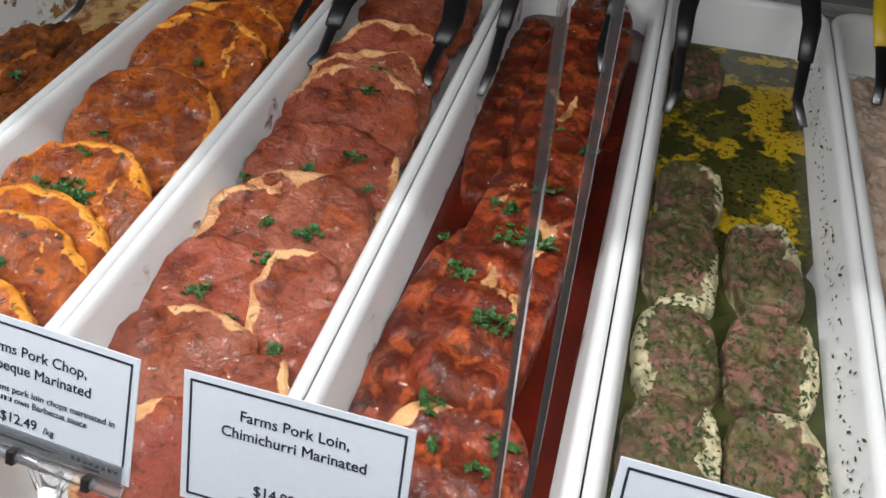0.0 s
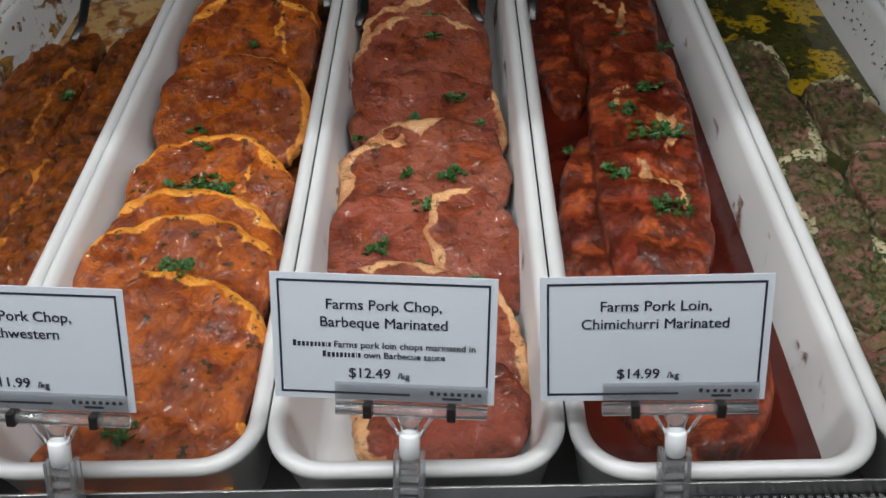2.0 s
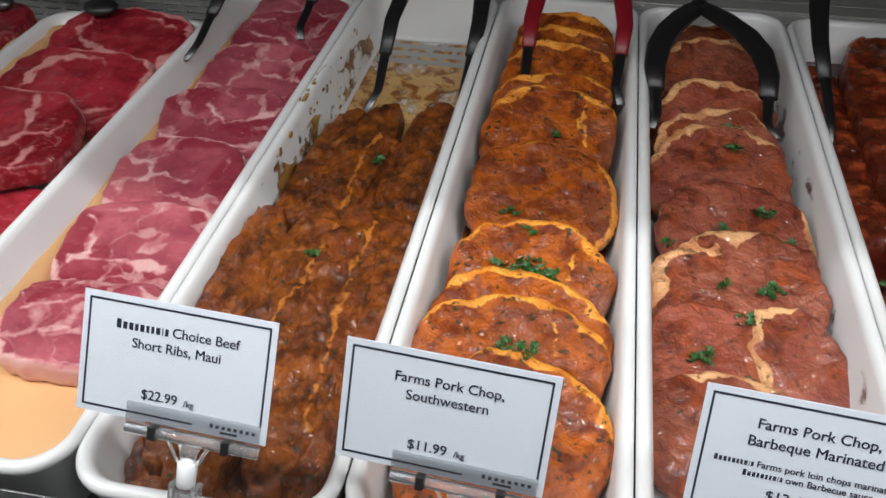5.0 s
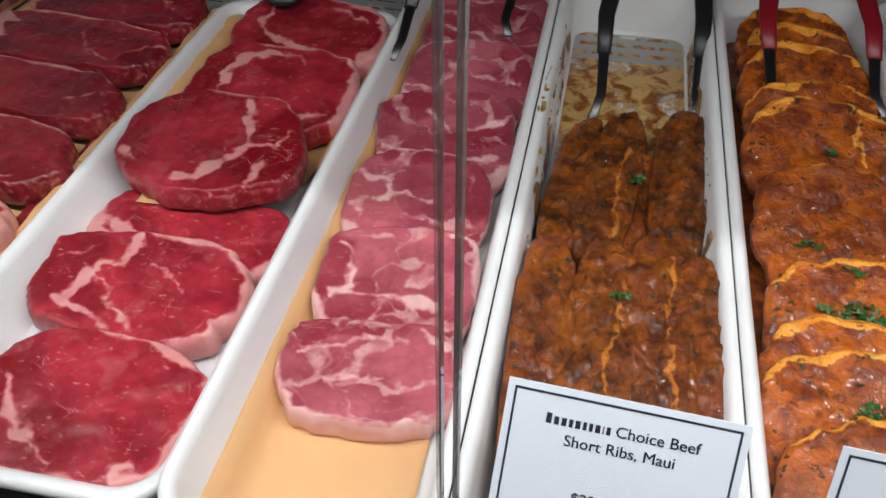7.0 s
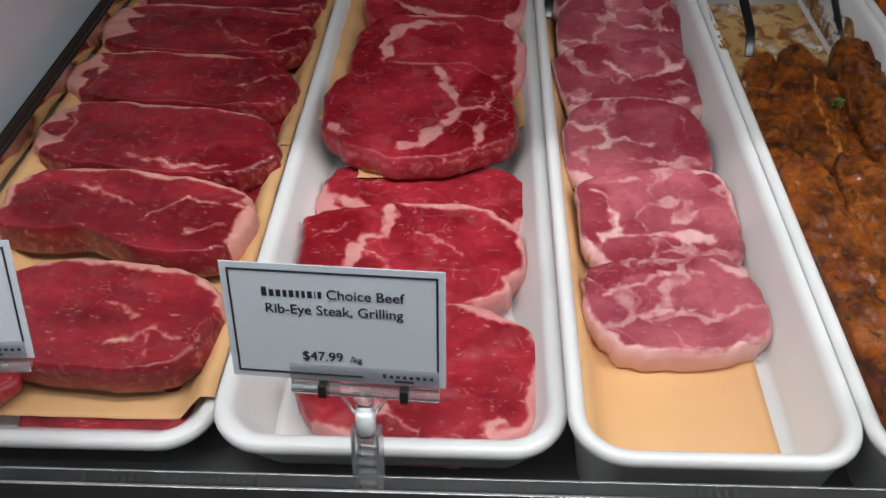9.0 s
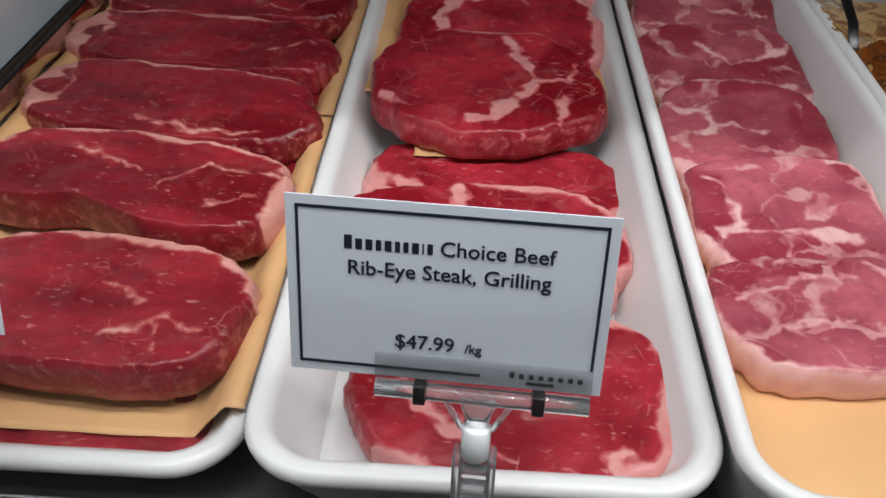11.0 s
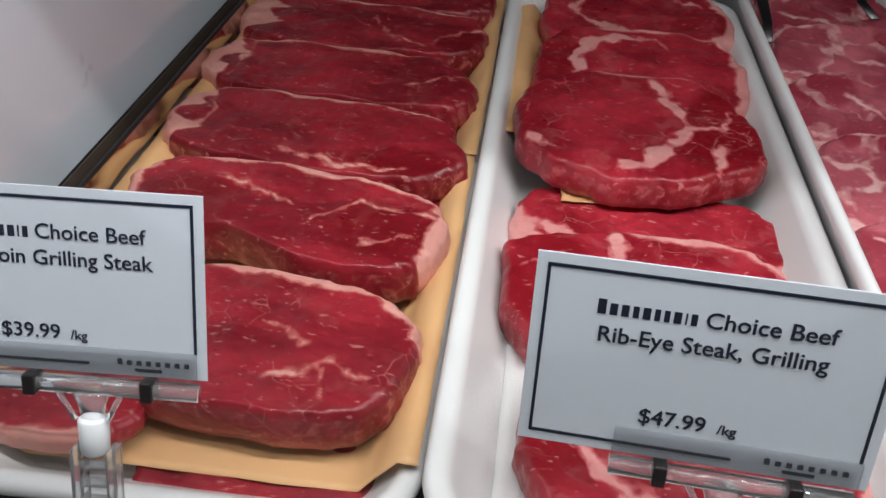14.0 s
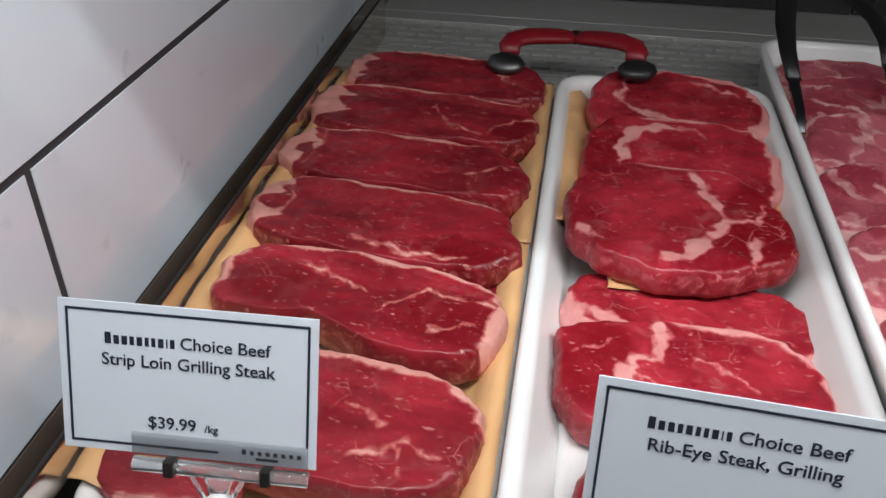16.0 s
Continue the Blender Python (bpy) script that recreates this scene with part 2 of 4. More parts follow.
M_CHIMI = sauced("dark_red_glaze", (0.52, 0.115, 0.030), (0.19, 0.022, 0.008), (0.78, 0.40, 0.17), (0.085, 0.008, 0.003), (0.020, 0.003, 0.002), 0.55, 0.2, patch=26.0, lumps=0.8, run=(1.25, 0.95, 1))
M_HERB = sauced("herb_crust", (0.30, 0.14, 0.11), (0.15, 0.09, 0.055), (0.62, 0.54, 0.34), (0.15, 0.14, 0.05), (0.04, 0.05, 0.014), 0.52, 0.75, (0.02, 0.035, 0.008), patch=34.0, lumps=0.8, wetness=0.4)
M_PALE = sauced("pale_breading", (0.62, 0.47, 0.36), (0.46, 0.33, 0.24), (0.7, 0.6, 0.5), (0.60, 0.50, 0.40), (0.4, 0.32, 0.24), 0.5, 0.25, (0.1, 0.08, 0.05), rough=0.5)
M_HERBLEAF = plain("dark_herb", (0.045, 0.07, 0.015), 0.5, vary=0.6, scale=120)
M_LEAF = plain("parsley_green", (0.028, 0.105, 0.016), 0.45, vary=0.5, scale=160)


def pool_material(name, dark, light, patches=None, rough=0.1, level=0.58):
    n = Nodes(name)
    v = n.place()
    vw = n.place((1, 1, 1), 0.03)
    col = n.mix(n.ramp(n.noise(v, 11, 3), 0.35, 0.7), dark, light)
    if patches:
        col = n.mix(n.ramp(n.noise(vw, 17, 3), level, level + 0.06), col, patches)
        col = n.mix(n.math("MULTIPLY", n.ramp(n.noise(v, 190, 3), 0.55, 0.62), 0.8), col, tuple(c * 0.5 for c in dark))
    nb = n.bump(n.noise(v, 60, 3), 0.2, 0.002)
    return n.done(Base_Color=col, Roughness=rough, Normal=nb, Coat_Weight=0.4, Coat_Roughness=0.06)


M_REDPOOL = pool_material("dark_red_sauce", (0.060, 0.007, 0.004), (0.115, 0.012, 0.005))
M_GREENPOOL = pool_material("dark_herb_oil", (0.03, 0.035, 0.008), (0.07, 0.075, 0.018), None, 0.16)
M_OILPOOL = pool_material("green_herb_oil", (0.045, 0.045, 0.010), (0.09, 0.085, 0.02), (0.50, 0.33, 0.015), 0.14, 0.5)


def film_material(name, colour, dark, level, scale=20.0, spots=(0.35, 0.65)):
    """A smear of sauce: patches of colour with bare gaps between."""
    n = Nodes(name)
    v = n.place((1.1, 0.75, 1), 0.03)
    lay = n.noise(v, scale, 6, 0.62)
    clear = n.add("ShaderNodeBsdfTransparent")
    m = n.done(Base_Color=n.mix(n.ramp(n.noise(v, 50, 4), *spots), dark, colour), Roughness=0.3, Coat_Weight=0.3)
    mixer = n.add("ShaderNodeMixShader", {0: n.math("MULTIPLY", n.ramp(lay, level, level + 0.16), 0.85), 1: clear.outputs[0], 2: n.bsdf.outputs[0]})
    n.tree.links.new(mixer.outputs[0], n.out.inputs[0])
    return m


M_FILM = film_material("maui_smear", (0.80, 0.50, 0.19), (0.36, 0.11, 0.012), 0.33, 13, (0.38, 0.54))
M_SPLASH = film_material("sauce_splash", (0.56, 0.30, 0.06), (0.24, 0.07, 0.010), 0.47, 26)
M_REDFILM = film_material("red_smear", (0.36, 0.13, 0.05), (0.16, 0.04, 0.015), 0.56, 20)


def glass_material(name, tint, gloss=1.0, haze=0.0):
    n = Nodes(name)
    clear = n.add("ShaderNodeBsdfTransparent", {"Color": tint})
    shine = n.add("ShaderNodeBsdfGlossy", {"Roughness": 0.015})
    fres = n.math("MULTIPLY", n.add("ShaderNodeFresnel", {"IOR": 1.45}).outputs[0], gloss)
    mixer = n.add("ShaderNodeMixShader", {0: fres, 1: clear.outputs[0], 2: shine.outputs[0]})
    if haze:
        milky = n.add("ShaderNodeBsdfDiffuse", {"Color": (0.8, 0.82, 0.84)})
        mixer = n.add("ShaderNodeMixShader", {0: haze, 1: mixer.outputs[0], 2: milky.outputs[0]})
    n.tree.links.new(mixer.outputs[0], n.out.inputs[0])
    return n.mat


M_GLASS = glass_material("clear_glass", (0.985, 0.99, 0.985), 0.12)
M_CLEAR = glass_material("clear_plastic", (0.97, 0.975, 0.98), 1.3, 0.15)
M_SMOKE = glass_material("clear_channel", (0.90, 0.905, 0.91), 0.6, 0.03)
M_EDGE = glass_material("polished_glass_edge", (0.60, 0.56, 0.53), 0.8, 0.10)
M_LAMP = Nodes("lamp_diffuser")
M_LAMP = M_LAMP.done(Base_Color=(0.9, 0.9, 0.9), Emission_Color=(1.0, 0.97, 0.93), Emission_Strength=6.0)

# ---- mesh helpers ----


def mesh_of(name, verts, faces, mat, smooth=False, attr=None, tone=None):
    me = bpy.data.meshes.new(name)
    me.from_pydata([tuple(v) for v in verts], [], faces)
    me.materials.append(mat)
    if smooth:
        me.polygons.foreach_set("use_smooth", [True] * len(me.polygons))
    if attr is not None:
        layer = me.attributes.new("fat", "FLOAT", "POINT")
        layer.data.foreach_set("value", attr)
    if tone is not None:
        layer = me.attributes.new("muscle", "FLOAT", "POINT")
        layer.data.foreach_set("value", tone)
    me.update()
    return me


def bm_mesh(name, bm, mat, smooth=False):
    me = bpy.data.meshes.new(name)
    bm.to_mesh(me)
    bm.free()
    me.materials.append(mat)
    if smooth:
        me.polygons.foreach_set("use_smooth", [True] * len(me.polygons))
    return me


def part(name, me, parent=None, label=""):
    ob = new(name, me)
    if parent is not None:
        ob.parent = parent
    return tagged(ob, label)


def box(bm, x0, x1, y0, y1, z0, z1, bevel=0.0):
    made = bmesh.ops.create_cube(bm, size=1.0, matrix=Matrix.Translation(((x0 + x1) / 2, (y0 + y1) / 2, (z0 + z1) / 2)) @ Matrix.Diagonal((x1 - x0, y1 - y0, z1 - z0, 1)))
    if bevel:
        edges = list({e for v in made["verts"] for e in v.link_edges})
        bmesh.ops.bevel(bm, geom=edges, offset=bevel, segments=2, affect="EDGES", profile=0.5)


def box_mesh(name, mat, *dims, bevel=0.0):
    bm = bmesh.new()
    box(bm, *dims, bevel=bevel)
    return bm_mesh(name, bm, mat)


def structure(name, mat, *dims, bevel=0.0, label="", category=""):
    return tagged(part(name, box_mesh(name, mat, *dims, bevel=bevel)), label, category, kind="structure")


def rounded_loop(w, l, r, z, k=8):
    """A rounded rectangle w by l round the origin, counterclockwise."""
    pts = []
    for cx, cy, a0 in ((1, 1, 0), (-1, 1, 90), (-1, -1, 180), (1, -1, 270)):
        for i in range(k + 1):
            a = radians(a0 + 90 * i / k)
            pts.append((cx * (w / 2 - r) + r * math.cos(a), cy * (l / 2 - r) + r * math.sin(a), z))
    return pts


def loft(loops, close_end=True, close_start=False):
    n = len(loops[0])
    verts = [p for loop in loops for p in loop]
    faces = []
    for a in range(len(loops) - 1):
        for i in range(n):
            j = (i + 1) % n
            faces.append((a * n + i, a * n + j, (a + 1) * n + j, (a + 1) * n + i))
    if close_end:
        faces.append(tuple(range((len(loops) - 1) * n, len(loops) * n)))
    if close_start:
        faces.append(tuple(reversed(range(n))))
    return verts, faces


def sweep(points, radii, k=8, flat=1.0):
    """A round or flattened bar along points."""
    loops = []
    pts = [Vector(p) for p in points]
    for i, p in enumerate(pts):
        d = (pts[min(i + 1, len(pts) - 1)] - pts[max(i - 1, 0)]).normalized()
        side = d.cross(Vector((0, 0, 1)))
        side = side.normalized() if side.length > 1e-3 else Vector((1, 0, 0))
        up = side.cross(d)
        r = radii[i] if isinstance(radii, (list, tuple)) else radii
        loops.append([p + side * (r * math.cos(2 * math.pi * j / k)) + up * (r * flat * math.sin(2 * math.pi * j / k)) for j in range(k)])
    return loft(loops, True, True)


# ---- the display case and the shop round it ----
X0, X1 = -1.205, 1.20
RIM, DECK, LIP = 0.966, 0.884, 0.960
structure("floor", M_FLOOR, -4, 4, -4, 4, -0.1, 0, label="grey tiled shop floor in front of the case", category="floor")
structure("ceiling", M_CEIL, -4, 4, -4, 4, 3.0, 3.1, label="plain white shop ceiling with light panels", category="ceiling")
structure("wall_south", M_WALL, -4, 4, -4.1, -4, 0, 3, label="plain taupe shop wall", category="wall")
structure("wall_north", M_WALL, -4, 4, 4, 4.1, 0, 3, label="plain taupe shop wall", category="wall")
structure("wall_east", M_WALL, 4, 4.1, -4, 4, 0, 3, label="plain taupe shop wall", category="wall")
structure("wall_west", M_WALL, -4.1, -4, -4, 4, 0, 3, label="plain taupe shop wall", category="wall")
light = tagged(new("ceiling_light"), "long slim white strip light under the shop ceiling", "ceiling light")
light.location = (-0.15, -0.67, 3.0)
part("housing", box_mesh("housing", M_STEEL, -1.64, 1.64, -0.05, 0.05, -0.03, 0.0, bevel=0.004), light)
part("diffuser", box_mesh("diffuser", M_LAMP, -1.6, 1.6, -0.03, 0.03, -0.036, -0.031), light)

structure("case_base", M_DARKPANEL, X0, X1, -0.02, 1.35, 0.0, DECK - 0.06, label="charcoal base of the refrigerated meat case", category="display case")
structure("case_deck", M_DARKSTEEL, X0, X1, 0.0015, 1.10, DECK - 0.02, DECK, label="dark steel deck under the meat trays", category="deck")
structure("case_gutter", M_BLACK, X0, X1, -0.030, 0.0, DECK - 0.06, DECK - 0.03, label="black air gutter along the case front", category="gutter")

grille = tagged(new("front_grille"), "ribbed stainless air grille along the case front", "grille", kind="structure")
part("rear_lip", box_mesh("rear_lip", M_STEEL, X0, X1, -0.0005, 0.0012, 0.860, LIP, bevel=0.0004), grille, "bright folded steel edge")
part("front_lip", box_mesh("front_lip", M_STEEL, X0, X1, -0.0330, -0.0305, 0.850, LIP + 0.034, bevel=0.0006), grille, "bright folded steel edge")
part("face", box_mesh("face", M_DARKSTEEL, X0, X1, -0.0304, -0.0006, LIP - 0.022, LIP - 0.020), grille, "dark steel bed between the lips")
bm = bmesh.new()
for i in range(420):
    gx = X0 + (i + 0.5) * (X1 - X0) / 420
    box(bm, gx - 0.0016, gx + 0.0016, -0.0300, -0.0010, LIP - 0.0199, LIP - 0.0155)
tagged(part("ribs", bm_mesh("ribs", bm, M_DARKSTEEL), grille), kind="stuff")
structure("case_front_panel", M_DARKPANEL, X0, X1, -0.11, -0.0335, 0.0, DECK - 0.035, label="black painted front panel of the case", category="panel")

# rear: slotted air return, steel sill, dark sliding doors
rear = tagged(new("rear_grille"), "slotted stainless air return plate behind the trays", "grille", kind="structure")
bm = bmesh.new()
ROWS_OF_SLOTS, SLOT = 11, 0.038
gy0, gy1 = 0.84, 1.12
step = (gy1 - gy0) / ROWS_OF_SLOTS
for r in range(ROWS_OF_SLOTS):
    y = gy0 + r * step
    box(bm, X0, X1, y, y + step * 0.58, DECK + 0.002, DECK + 0.006)
    shift = (r % 2) * SLOT * 0.5
    x = X0 + shift
    while x < X1 - 0.004:
        box(bm, x, min(x + SLOT * 0.2, X1), y + step * 0.58, y + step, DECK + 0.002, DECK + 0.006)
        x += SLOT
part("slotted_plate", bm_mesh("slotted_plate", bm, M_PLATE), rear)
# added black sheet: the slots' shade as colour, close under the plate
part("dark_plenum", box_mesh("dark_plenum", M_SLOTSHADE, X0, X1, 0.835, 1.122, DECK + 0.0003, DECK + 0.0015), rear)
structure("rear_sill", M_PLATE, X0, X1, 1.16, 1.30, DECK - 0.02, DECK + 0.012, bevel=0.0006, label="stainless sill along the case rear", category="sill")
structure("rear_plate", M_PLATE, X0, X1, 1.12, 1.16, DECK, DECK + 0.0117, bevel=0.0006, label="stainless edge behind the slotted plate", category="sill")
for i in range(3):
    a = X0 + (X1 - X0) * i / 3
    door = tagged(new("rear_door"), "dark sliding rear door of the meat case", "door", "rear doors", "structure")
    part("panel", box_mesh("panel", M_DARKPANEL, a + 0.03, a + (X1 - X0) / 3 - 0.03, 1.275, 1.285, DECK + 0.04, 1.56), door)
    part("frame", box_mesh("frame", M_BLACKPLASTIC, a + 0.003, a + (X1 - X0) / 3 - 0.003, 1.286, 1.30, DECK + 0.014, 1.60), door)

# roof of the case with its lamps
structure("case_roof", M_DARKPANEL, X0, X1, 0.02, 1.30, 1.66, 1.70, label="charcoal roof of the meat case", category="roof")
for ly in (0.06,):
    strip = tagged(new("case_light"), "slim white lamp strip under the case roof", "strip light", "case lamp strips")
    strip.location = (-0.15, ly, 1.66)
    part("housing", box_mesh("housing", M_STEEL, -1.04, 1.04, -0.03, 0.03, -0.02, 0.0, bevel=0.003), strip)
    part("diffuser", box_mesh("diffuser", M_LAMP, -1.02, 1.02, -0.018, 0.018, -0.026, -0.0205), strip)

# end of the case: glossy white panels over a black strip
wall = tagged(new("end_panel"), "glossy white panelled end wall of the case with dark joints", "end panel", kind="structure")
part("backing", box_mesh("backing", M_JOINT, X0 - 0.012, X0 - 0.0004, -0.10, 1.27, DECK - 0.02, 1.66), wall)
part("black_strip", box_mesh("black_strip", M_REFLECTBROWN, X0 - 0.0003, X0 + 0.0008, -0.10, 1.27, DECK - 0.02, 0.9435, bevel=0.0004), wall, "dark glossy strip, brown reflection of the meat put into its colour")
part("kick_plate", box_mesh("kick_plate", M_MIRROR, X0 + 0.0285, X0 + 0.0305, 0.0, 1.05, DECK + 0.0005, 0.9565), wall, "polished steel kick plate")
part("plate_edge", box_mesh("plate_edge", M_BLACK, X0 + 0.0280, X0 + 0.0312, 0.0, 1.05, 0.9567, 0.9605, bevel=0.0008), wall, "black rubber edging")
for a, b, c, d in ((-0.10, 0.1715, 0.947, 1.1130), (0.1790, 1.27, 0.947, 1.1130), (-0.10, 1.27, 1.1200, 1.66)):
    part("panel", box_mesh("panel", M_PANEL, X0 - 0.0003, X0 + 0.0008, a, b, c, d, bevel=0.0002), wall)
structure("case_end_west", M_DARKPANEL, X0 - 0.012, X0 + 0.0, -0.11, 1.30, 0.0, DECK - 0.022, label="charcoal end cheek of the meat case", category="panel")
structure("case_end_east", M_DARKPANEL, X1, X1 + 0.03, -0.11, 1.30, 0.0, 1.70, label="charcoal end cheek of the meat case", category="panel")

# upright front glass panes with narrow open joints
for a, b in ((-1.1995, -0.3930), (-0.3885, 0.3775), (0.3850, 1.195)):
    gl = tagged(new("front_glass"), "clear front glass pane of the meat case", "glass pane", "front glass panes", "structure")
    gl.matrix_world = pose(0, -0.051, 0.8495, 0, 0, 0)
    p = part("pane", box_mesh("pane", M_GLASS, a + 0.002, b - 0.002, -0.005, 0.001, 0.0, 0.82), gl)
    p.visible_shadow = False
    part("left_edge", box_mesh("left_edge", M_EDGE, a, a + 0.002, -0.005, 0.001, 0.0, 0.82), p)
    part("right_edge", box_mesh("right_edge", M_EDGE, b - 0.002, b, -0.005, 0.001, 0.0, 0.82), p)

# ---- trays ----


def tray(x0, x1, y0, y1, top, depth, draft, radius, label, lip=0.011):
    w, l = x1 - x0, y1 - y0
    prof = [(draft + 0.004, -depth), (draft, -depth + 0.004), (0.0045, -0.015), (0.0025, -0.012), (0.0006, -0.009), (0.0, -0.0055), (0.0012, -0.002), (0.004, 0.0),
            (lip * 0.7, -0.0004), (lip, -0.003), (lip + 0.0025, -0.008), (draft + 0.003 + lip * 0.45, -depth + 0.012), (draft + 0.007 + lip * 0.45, -depth + 0.006), (draft + 0.016 + lip * 0.45, -depth + 0.004)]
    loops = [rounded_loop(w - 2 * i, l - 2 * i, max(radius - i * 0.8, 0.008), depth + z) for i, z in prof]
    verts, faces = loft(loops, True, True)
    ob = part("meat_tray", mesh_of("meat_tray", verts, faces, M_TRAY, True))
    ob.location = ((x0 + x1) / 2, (y0 + y1) / 2, top - depth)
    return tagged(ob, label, "tray", "white meat trays")


DEEP = {"B": -0.6205, "C": -0.4135, "D": -0.2065, "E": 0.0005, "F": 0.2075, "G": 0.4145, "H": 0.6215}
DEEP_LABELS = {"B": "deep white melamine tray with raw pork chops on peach paper", "C": "deep white tray of saucy short ribs, sauce splashed on its walls",
               "D": "deep white melamine tray of orange marinated pork chops", "E": "deep white melamine tray of barbeque marinated pork chops",
               "F": "deep white tray of ribs in dark red sauce", "G": "deep white tray of herb-crusted meat in oil", "H": "deep white tray of pale breaded pieces"}
FRONT = {"B": 0.013, "C": 0.008, "D": 0.012, "E": 0.008, "F": 0.003, "G": 0.006, "H": 0.008}
DW, DL = 0.2058, 0.935
for key, y in FRONT.items():
    tray(DEEP[key], DEEP[key] + DW, y, y + DL, RIM, RIM - DECK, 0.013, 0.042, DEEP_LABELS[key])
tray(-0.886, -0.6170, 0.030, 0.818, 0.946, 0.946 - DECK, 0.026, 0.045, "shallow white tray of rib-eye steaks on waxed paper", 0.014)
tray(-1.168, -0.8868, 0.044, 0.818, 0.926, 0.926 - DECK, 0.026, 0.045, "shallow white tray of strip loin steaks on peach paper", 0.014)

# ---- price signs ----


def text_mesh(body, size, mat, align="CENTER"):
    cu = bpy.data.curves.new("writing", "FONT")
    cu.body, cu.size, cu.align_x, cu.extrude, cu.resolution_u = body, size, align, 0.00012, 3
    tmp = bpy.data.objects.new("writing", cu)
    me = bpy.data.meshes.new_from_object(tmp)
    me.materials.clear()
    me.materials.append(mat)
    bpy.data.objects.remove(tmp)
    # a second strike, shifted a little, makes the letters bold
    bm = bmesh.new()
    bm.from_mesh(me)
    twin = [g for g in bmesh.ops.duplicate(bm, geom=bm.verts[:] + bm.edges[:] + bm.faces[:])["geom"] if isinstance(g, bmesh.types.BMVert)]
    bmesh.ops.translate(bm, verts=twin, vec=(size * 0.022, 0, 0.00008))
    bm.to_mesh(me)
    bm.free()
    return me


def bars(widths, x, y, h, gap, mat):
    """A word that is drawn as a row of plain bars."""
    bm = bmesh.new()
    for i, w in enumerate(widths):
        tall = h * (1.3 if i == 0 else 1.0)
        box(bm, x, x + w, y, y + tall, -0.0001, 0.0002)
        x += w + gap
    return bm_mesh("word_bars", bm, mat)


def written(card, text, size, y, name):
    """One centred line; the shop's own name in it is drawn as bars."""
    bold = size * 0.03
    if not text.startswith("BRAND "):
        part(name, text_mesh(text, size, M_INK), card).location = (0, y, 0.0002)
        return
    me = text_mesh(text[6:], size, M_INK, "LEFT")
    wide = max(v.co.x for v in me.vertices)
    letters = [size * w for w in (0.34, 0.30, 0.30, 0.24, 0.30, 0.22, 0.22, 0.30, 0.07, 0.24)]
    gap = size * 0.15
    name_wide = sum(letters) + gap * len(letters)
    x = -(name_wide + size * 0.1 + wide) / 2
    part("brand_word", bars(letters, x, y, size * 0.50, gap, M_INK), card)
    part(name, me, card).location = (x + name_wide + size * 0.1 + bold, y, 0.0002)


SW, SH = 0.136, 0.083


def price_sign(x, y, z, lean, yaw, roll, lines, small, price, label):
    """Card on a clear plastic holder; x, y, z is the lower middle of the card."""
    top = tagged(new("price_sign"), label, "price sign", "price signs along the trays")
    top.matrix_world = pose(x, y, z, 90 - lean, 0, yaw) @ Matrix.Rotation(radians(roll), 4, "Z")
    card = part("card", box_mesh("card", M_CARD, -SW / 2, SW / 2, 0, SH, -0.0008, 0.0, bevel=0.0002), top)
    m, b = 0.0042, 0.0013
    bm = bmesh.new()
    for d in ((-SW / 2 + m, SW / 2 - m, SH - m - b, SH - m), (-SW / 2 + m, -SW / 2 + m + b, m, SH - m - b), (SW / 2 - m - b, SW / 2 - m, m + 0.008, SH - m - b), (-SW / 2 + m, SW / 2 - 0.052, m, m + b)):
        box(bm, *d, 0.0, 0.0003)
    part("border", bm_mesh("border", bm, M_INK), card, "thin navy border line")
    for i, text in enumerate(lines):
        written(card, text, 0.0095, SH - 0.0225 - i * 0.0115, "writing")
    for i, text in enumerate(small):
        written(card, text, 0.0060, SH - 0.0475 - i * 0.0066, "small_writing")
    n = part("price", text_mesh(price, 0.0095, M_INK, "LEFT"), card)
    n.location = (-0.022, 0.0155, 0.0002)
    n = part("unit", text_mesh("/kg", 0.0062, M_INK, "LEFT"), card)
    n.location = (0.0085, 0.0155, 0.0002)
    part("logo_bars", bars((0.0022,) * 8, 0.0285, 0.0052, 0.0022, 0.0020, M_INK), card)
    part("logo_line", bars((0.012,), 0.036, 0.0022, 0.0012, 0.0, M_INK), card)
    # clear holder: channel, gripping rod, two black clips, fork and clamp
    hx0, hx1 = -0.030, 0.064
    channel = part("channel", box_mesh("channel", M_SMOKE, hx0, hx1, -0.004, 0.013, 0.0012, 0.0024, bevel=0.0003), top, "clear plastic strip over the card foot")
    v, f = sweep([(hx0, -0.006, 0.0), (hx1, -0.006, 0.0)], 0.0042, 10)
    part("rod", mesh_of("rod", v, f, M_CLEAR, True), channel, "clear gripping rod")
    for cx in (-0.010, 0.042):
        part("clip", box_mesh("clip", M_BLACKPLASTIC, cx - 0.0028, cx + 0.0028, -0.0105, -0.001, -0.0045, 0.0052, bevel=0.0008), channel, "small black clip")
    for dx in (-1, 1):
        v, f = sweep([(0.016 + dx * 0.014, -0.009, 0.002), (0.016 + dx * 0.007, -0.022, 0.002)], 0.0014, 6)
        part("fork_arm", mesh_of("fork_arm", v, f, M_CLEAR, True), channel)
    v, f = sweep([(0.016, -0.009, 0), (0.016, -0.016, 0), (0.016, -0.022, 0)], [0.0085, 0.0062, 0.0056], 12, 0.6)
    neck = part("neck", mesh_of("neck", v, f, M_CLEAR, True), top)
    v, f = sweep([(0.016, -0.0215, 0), (0.016, -0.0225, 0), (0.016, -0.038, 0), (0.016, -0.039, 0)], [0.0058, 0.0068, 0.0064, 0.0055], 16)
    part("socket", mesh_of("socket", v, f, M_MILKY, True), neck, "milky white socket")
